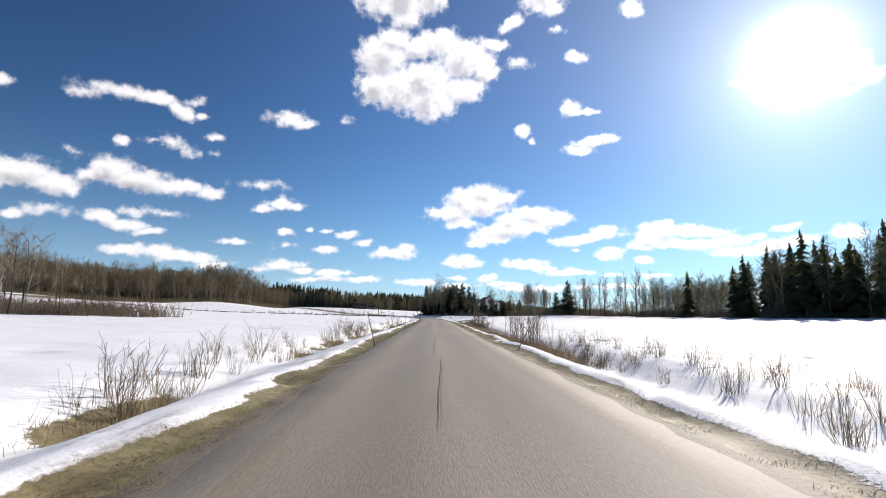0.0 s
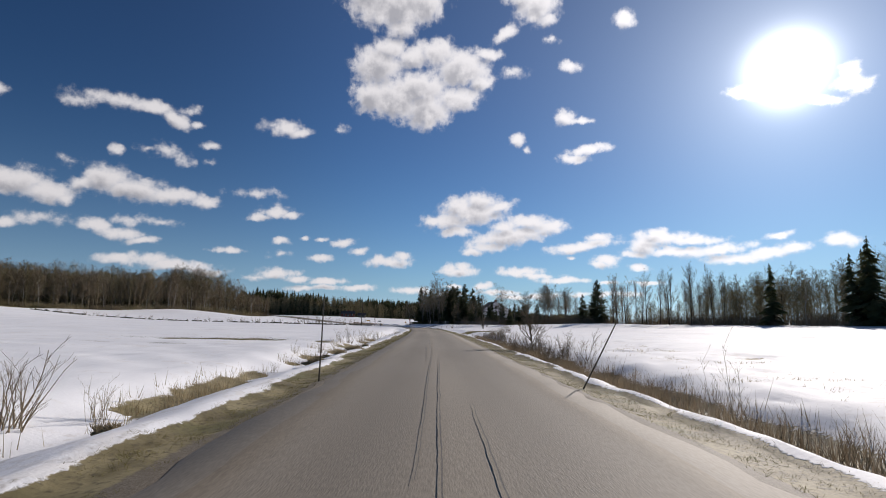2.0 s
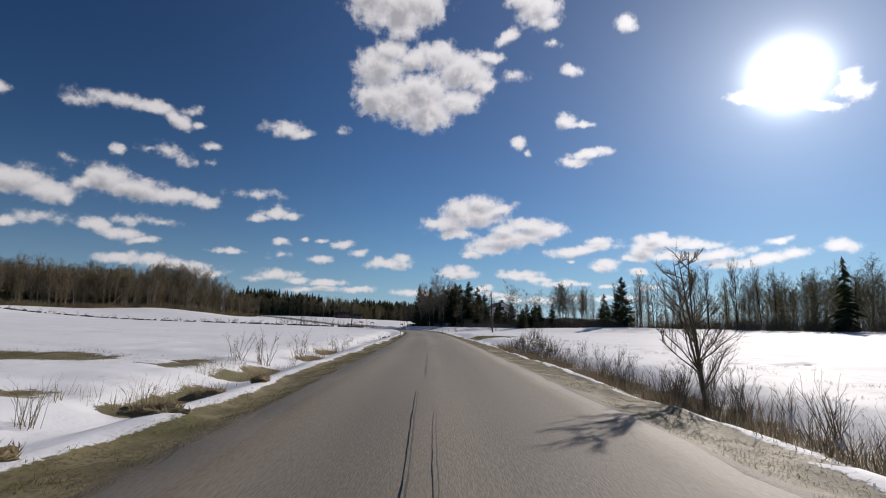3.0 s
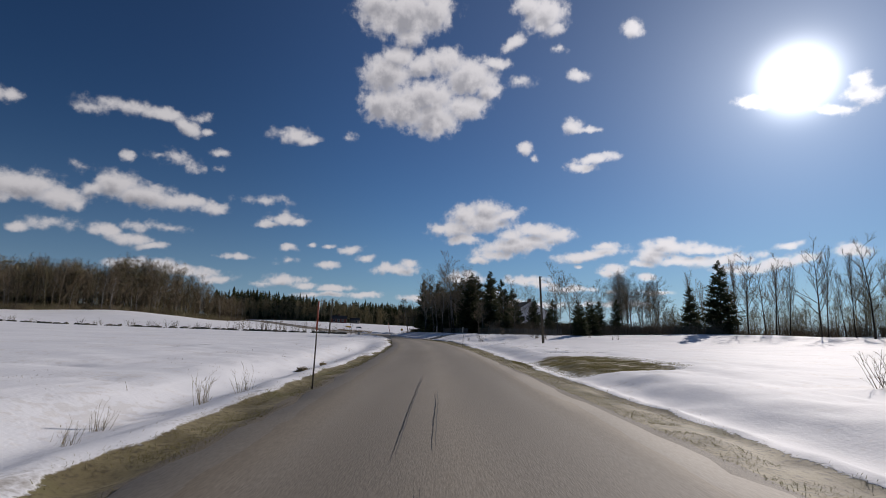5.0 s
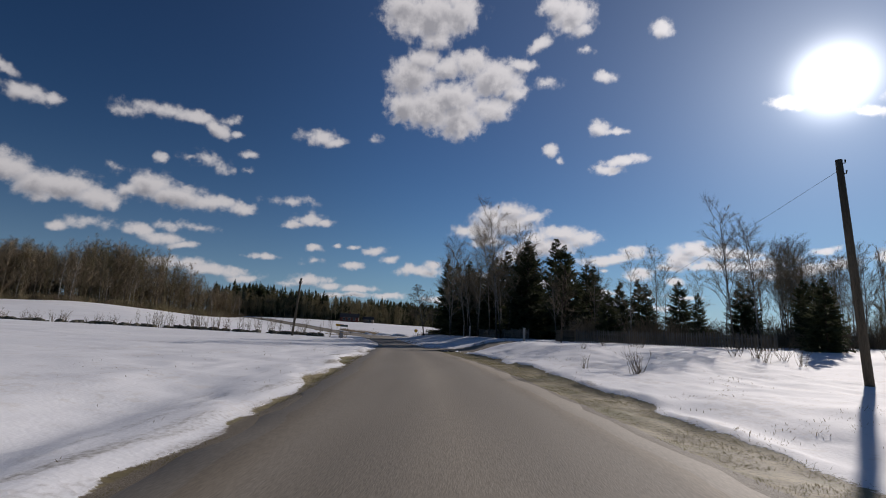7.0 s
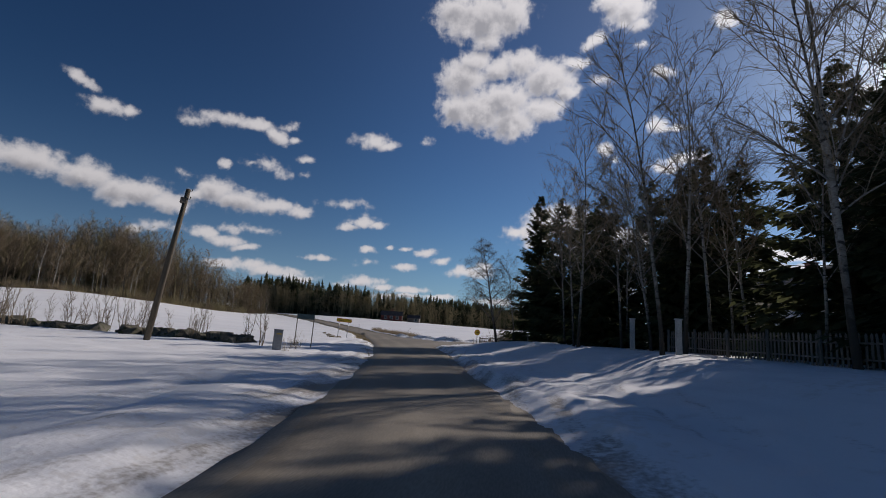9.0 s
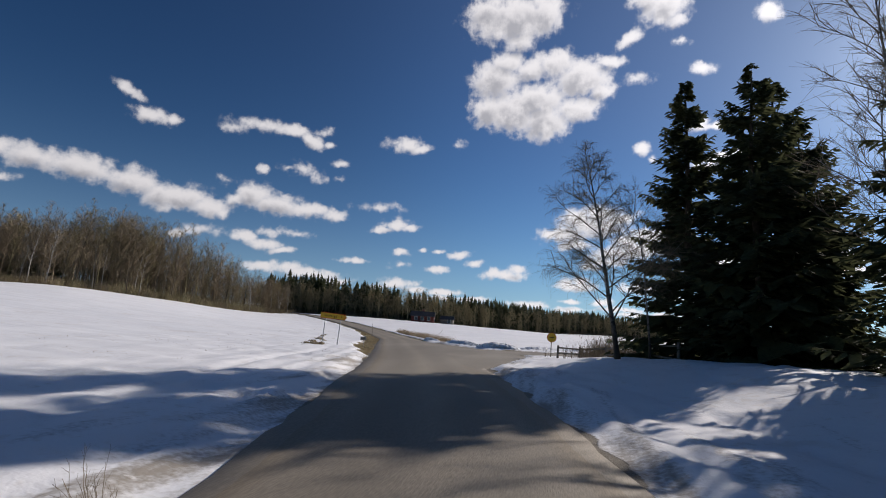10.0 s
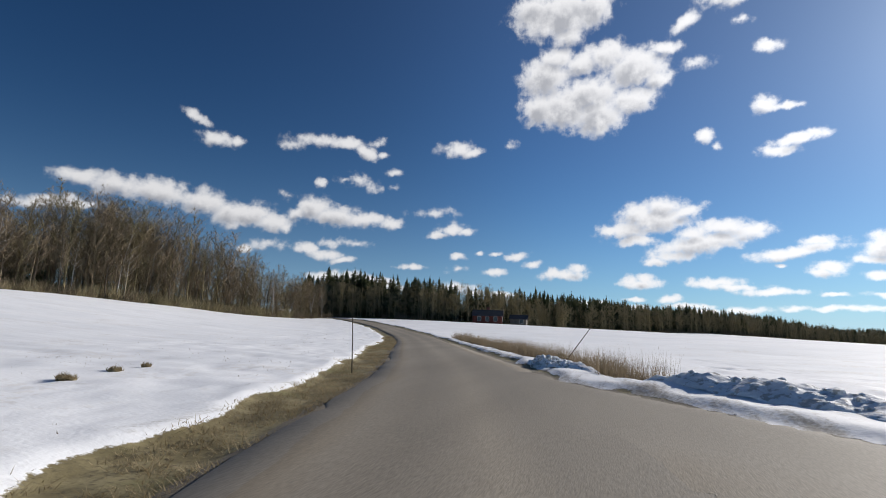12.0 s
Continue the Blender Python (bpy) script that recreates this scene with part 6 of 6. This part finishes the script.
def house(name, x, y, turn, w, d, wall_h, rise, wall_mat, label, windows, chimney=True):
    ob = thing(name, Matrix.Translation((x, y, drop(x, y) - 0.1)) @ pose(0, 0, 0, 0, 0, turn), label, "house")
    sh = Shell()
    for yy in (-d / 2, d / 2):
        sh.v += [(-w / 2, yy, 0), (w / 2, yy, 0), (w / 2, yy, wall_h), (0, yy, wall_h + rise), (-w / 2, yy, wall_h)]
    sh.f += [(0, 1, 2, 3, 4), (9, 8, 7, 6, 5), (0, 5, 6, 1), (1, 6, 7, 2), (4, 9, 5, 0)]
    part("wall", sh, wall_mat, ob, "", False)
    sh = Shell()
    o, t = 0.35, 0.14
    k = rise / (w / 2)
    for sg in (-1, 1):
        s = len(sh.v)
        for yy in (-d / 2 - o, d / 2 + o):
            sh.v += [(0, yy, wall_h + rise + 0.02), (sg * (w / 2 + o), yy, wall_h - o * k + 0.02), (sg * (w / 2 + o), yy, wall_h - o * k + t), (0, yy, wall_h + rise + t)]
        sh.f += [(s, s + 1, s + 2, s + 3), (s + 7, s + 6, s + 5, s + 4), (s + 3, s + 2, s + 6, s + 7), (s, s + 4, s + 5, s + 1), (s + 1, s + 5, s + 6, s + 2)]
    roof = part("roof", sh, M_ROOF, ob, "", False)
    if chimney:
        sh = Shell()
        sh.box((0.9, -0.45, wall_h + rise - 1.2), (1.7, 0.45, wall_h + rise + 0.9), 0.03)
        sh.box((0.82, -0.53, wall_h + rise + 0.9), (1.78, 0.53, wall_h + rise + 1.02), 0.02)
        part("chimney", sh, M_BRICK, roof, "", False)
    for wx, wz, side in windows:
        sh = Shell()
        f = -d / 2
        win = None
        if side == "front":
            for lo, hi in (((wx - 0.6, f - 0.06, wz - 0.7), (wx - 0.5, f - 0.005, wz + 0.7)), ((wx + 0.5, f - 0.06, wz - 0.7), (wx + 0.6, f - 0.005, wz + 0.7)), ((wx - 0.5, f - 0.06, wz + 0.6), (wx + 0.5, f - 0.005, wz + 0.7)), ((wx - 0.5, f - 0.06, wz - 0.7), (wx + 0.5, f - 0.005, wz - 0.6)), ((wx - 0.03, f - 0.05, wz - 0.6), (wx + 0.03, f - 0.005, wz + 0.6))):
                sh.box(lo, hi)
            g = Shell()
            g.box((wx - 0.5, f - 0.025, wz - 0.6), (wx + 0.5, f - 0.004, wz + 0.6))
        else:
            f = -w / 2
            for lo, hi in (((f - 0.06, wx - 0.6, wz - 0.7), (f - 0.005, wx - 0.5, wz + 0.7)), ((f - 0.06, wx + 0.5, wz - 0.7), (f - 0.005, wx + 0.6, wz + 0.7)), ((f - 0.06, wx - 0.5, wz + 0.6), (f - 0.005, wx + 0.5, wz + 0.7)), ((f - 0.06, wx - 0.5, wz - 0.7), (f - 0.005, wx + 0.5, wz - 0.6))):
                sh.box(lo, hi)
            g = Shell()
            g.box((f - 0.025, wx - 0.5, wz - 0.6), (f - 0.004, wx + 0.5, wz + 0.6))
        win = part("window", sh, M_PALE, ob, "white-framed window", False)
        part("pane", g, M_GLASS, win, "", False)
    return ob


house("villa", 20.0, 231, 12, 10.5, 9, 6.6, 3.0, M_BOARD, "grey-white two-storey wooden villa with a gable and chimney behind the spruces", [(-2.4, 5.0, "front"), (2.4, 5.0, "front"), (-2.4, 2.0, "front"), (2.4, 2.0, "front"), (0, 7.5, "front"), (-2, 5.0, "side"), (2, 5.0, "side")])
house("far_cottage", -64, 388, 100, 5.5, 9, 2.4, 1.7, M_FALU, "small dark red cottage with white window frames below the forest", [(-1.3, 1.4, "front"), (1.3, 1.4, "front"), (-2.5, 1.4, "side"), (0, 1.4, "side"), (2.5, 1.4, "side")])
house("far_shed", -55, 392, 95, 4.0, 5.0, 2.0, 1.2, M_WEATHERED, "little weathered shed beside the red cottage", [(-1, 1.2, "side")], False)


# ---- cracks and patches in the asphalt ----
def crack(points, w, seed):
    rnd5 = random.Random(seed)
    sh = Shell()
    (x0, y0), (x1, y1) = points
    n = max(6, int(math.dist(*points) / 0.18))
    d = Vector((x1 - x0, y1 - y0)).normalized()
    drift = 0.0
    for i in range(n + 1):
        t = i / n
        drift = drift * 0.9 + rnd5.uniform(-0.007, 0.007)
        x, y = x0 + (x1 - x0) * t + d.y * drift, y0 + (y1 - y0) * t - d.x * drift
        ww = 0.26 * w * rnd5.uniform(0.3, 1.1) * min(1, 6 * t, 6 * (1 - t)) + 0.003
        k = float((x - road_x(y)) * road_lean(y) / half_width(y))
        z = float(road_z(y)) + 0.05 * (1 - k * k) + 0.004
        sh.v += [(x - d.y * ww, y + d.x * ww, z), (x + d.y * ww, y - d.x * ww, z)]
    for i in range(n):
        a = 2 * i
        sh.f.append((a, a + 1, a + 3, a + 2))
    part("crack", sh, M_CRACK, road, "black tar-filled crack", False)


rnd = random.Random(2)
for a, b, w in (((0.0, 6.0), (0.0, 15.5), 0.03), ((-0.25, 16), (-0.4, 30), 0.02), ((-0.7, 31), (-0.75, 56), 0.028), ((-0.28, 31.5), (-0.2, 44), 0.026), ((-0.95, 40), (-1.05, 62), 0.02), ((-1.15, 53), (-1.4, 64), 0.03), ((-1.3, 66), (-1.5, 78), 0.025), ((-1.7, 80), (-2.0, 97), 0.024), ((-2.3, 98), (-2.42, 107), 0.035), ((-1.9, 98.5), (-1.95, 103.5), 0.026), ((-4.4, 119), (-0.3, 120.4), 0.03), ((-4.6, 121.2), (-1.2, 122.3), 0.02), ((-19.8, 212.6), (-15.5, 213.6), 0.02), ((-22.5, 219.5), (-16.0, 221.5), 0.026)):
    crack((a, b), w, int(a[1] * 10))


# ---- cable to the villa ----
def cable(a, b, sag):
    cu = bpy.data.curves.new("overhead_cable", "CURVE")
    cu.dimensions, cu.bevel_depth, cu.bevel_resolution = "3D", 0.006, 1
    sp = cu.splines.new("POLY")
    n = 16
    sp.points.add(n)
    for i in range(n + 1):
        t = i / n
        p = Vector(a).lerp(Vector(b), t)
        sp.points[i].co = (p.x, p.y, p.z - 4 * sag * t * (1 - t), 1)
    cu.materials.append(M_INK)
    return tagged(new("overhead_cable", cu), "thin black overhead cable between the pole and the villa", "cable")


cable((9.0, 150.3, 7.4), (18.0, 225.5, 6.0), 0.9)

# ---- hummocks of bare turf in the snow ----
def hummock(x, y, r, seed):
    bm = bmesh.new()
    bmesh.ops.create_icosphere(bm, subdivisions=3, radius=r)
    rn = random.Random(seed)
    ph = rn.uniform(0, 50)
    for v in bm.verts:
        k = 0.7 + 0.6 * noise.noise(v.co * 3.1 / r * 0.5 + Vector((ph, 0, 0)))
        v.co = Vector((v.co.x * k * 1.5, v.co.y * k, v.co.z * 0.42 * k))
    # tufts of blades over the mound
    top = [v.co.copy() for v in bm.verts if v.co.z > 0]
    for p in top:
        for q in range(3):
            a = rn.uniform(0, 6.28)
            e = p + Vector((math.cos(a) * 0.6, math.sin(a) * 0.6, 0.8)) * rn.uniform(0.05, 0.13)
            vs = [bm.verts.new(p + Vector((0.008 * math.sin(a), -0.008 * math.cos(a), 0))), bm.verts.new(p - Vector((0.008 * math.sin(a), -0.008 * math.cos(a), 0))), bm.verts.new(e)]
            bm.faces.new(vs)
    me = bpy.data.meshes.new("grass_hummock")
    bm.to_mesh(me)
    bm.free()
    me.materials.append(M_STRAW)
    ob = new("grass_hummock", me)
    ob.matrix_world = Matrix.Translation((x, y, drop(x, y))) @ pose(0, 0, 0, 0, 0, rn.uniform(0, 180))
    tagged(ob, "mound of yellowed turf showing through the snow", "grass mound", "turf mounds")


for i, (x, y, r) in enumerate(((-7.1, 112.0, 0.3), (-6.7, 113.3, 0.18), (-35.6, 241.0, 0.22), (-36.5, 243.6, 0.16), (-36.3, 242.6, 0.14), (-31.3, 231.7, 0.28), (-27.1, 221.6, 0.35), (-29.2, 226.4, 0.24), (-26.5, 221.9, 0.3), (-29.8, 229.1, 0.22), (-28.4, 224.9, 0.18), (-5.4, 40.5, 0.22), (-5.1, 42.6, 0.2), (-5.2, 39.0, 0.16), (-5.3, 54.9, 0.4), (-5.6, 57.2, 0.35), (-5.2, 59.0, 0.3), (-5.0, 61.5, 0.35), (-5.3, 63.8, 0.4), (-5.1, 66.0, 0.3))):
    hummock(x, y, r, i)

# ---- dark scrub in the garden ----
rnd = random.Random(44)
for i in range(40):
    x = rnd.uniform(6, 30)
    plant(rnd.choice(WILLOW), x, rnd.uniform(max(168, 175.5 - 1.24 * (x - 5.2)) + 3.5, 189), rnd.uniform(1.0, 2.0), rnd.uniform(0, 6.3))


# ---- ploughed snow at the junction ----
def snow_pile(x, y, lx, ly, h, turn, seed):
    rn = random.Random(seed)
    sh = Shell()
    n, m = int(lx / 0.07), int(ly / 0.07)
    c, q = math.cos(radians(turn)), math.sin(radians(turn))
    us, vs = np.meshgrid(np.linspace(-1, 1, n), np.linspace(-1, 1, m), indexing="ij")
    px, py = us * lx / 2, vs * ly / 2
    wx, wy = x + px * c - py * q, y + px * q + py * c
    rim = np.clip(1 - (np.abs(us) ** 2.4 + np.abs(vs) ** 2.2) + 0.5 * (rough_noise(wx, wy, 0.8, seed) - 0.5), 0, 1) ** 0.6
    lumps = 0.45 * rough_noise(wx, wy, 0.7, seed + 1) + 0.35 * rough_noise(wx, wy, 0.28, seed + 2) + 0.28 * rough_noise(wx, wy, 0.13, seed + 3)
    z = rim * h * (0.3 + lumps) - 0.12 * (rim <= 0.02)
    ground_z = land(wx, wy) - 0.05
    sh.v = list(zip(px.ravel().tolist(), py.ravel().tolist(), (z + ground_z).ravel().tolist()))
    for i in range(n - 1):
        for j in range(m - 1):
            a = i * m + j
            sh.f.append((a, a + m, a + m + 1, a + 1))
    ob = thing("snow_pile", Matrix.Translation((x, y, 0)) @ pose(0, 0, 0, 0, 0, turn), "rough heap of dirty ploughed snow beside the junction", "snow pile", "snow piles")
    part("snow_body", sh, M_OLD_SNOW, ob, "", False)
    for k in range(int(lx * 5)):
        a, b = rn.uniform(-0.95, 0.95), rn.uniform(-0.95, 0.95)
        i, j = int((a + 1) / 2 * (n - 1)), int((b + 1) / 2 * (m - 1))
        bm = bmesh.new()
        bmesh.ops.create_icosphere(bm, subdivisions=1, radius=rn.uniform(0.05, 0.15))
        for v in bm.verts:
            v.co *= rn.uniform(0.7, 1.3)
            v.co.z *= 0.7
        me = bpy.data.meshes.new("snow_lump")
        bm.to_mesh(me)
        bm.free()
        me.materials.append(M_OLD_SNOW)
        lump = part("snow_lump", me, None, ob)
        lump.matrix_local = Matrix.Translation((px[i, j], py[i, j], float(z[i, j] + ground_z[i, j])))


snow_pile(-18.0, 241.0, 4.2, 2.2, 0.4, 12, 51)
snow_pile(-14.2, 245.6, 6.5, 2.2, 0.26, 55, 55)
snow_pile(-22.4, 246.4, 6.0, 1.9, 0.27, -50, 59)
snow_pile(-27.2, 252.9, 5.0, 1.3, 0.4, -55, 63)
snow_pile(-20.2, 243.6, 3.6, 1.6, 0.2, -55, 67)
snow_pile(-10.6, 249.4, 5.0, 1.6, 0.22, 50, 71)
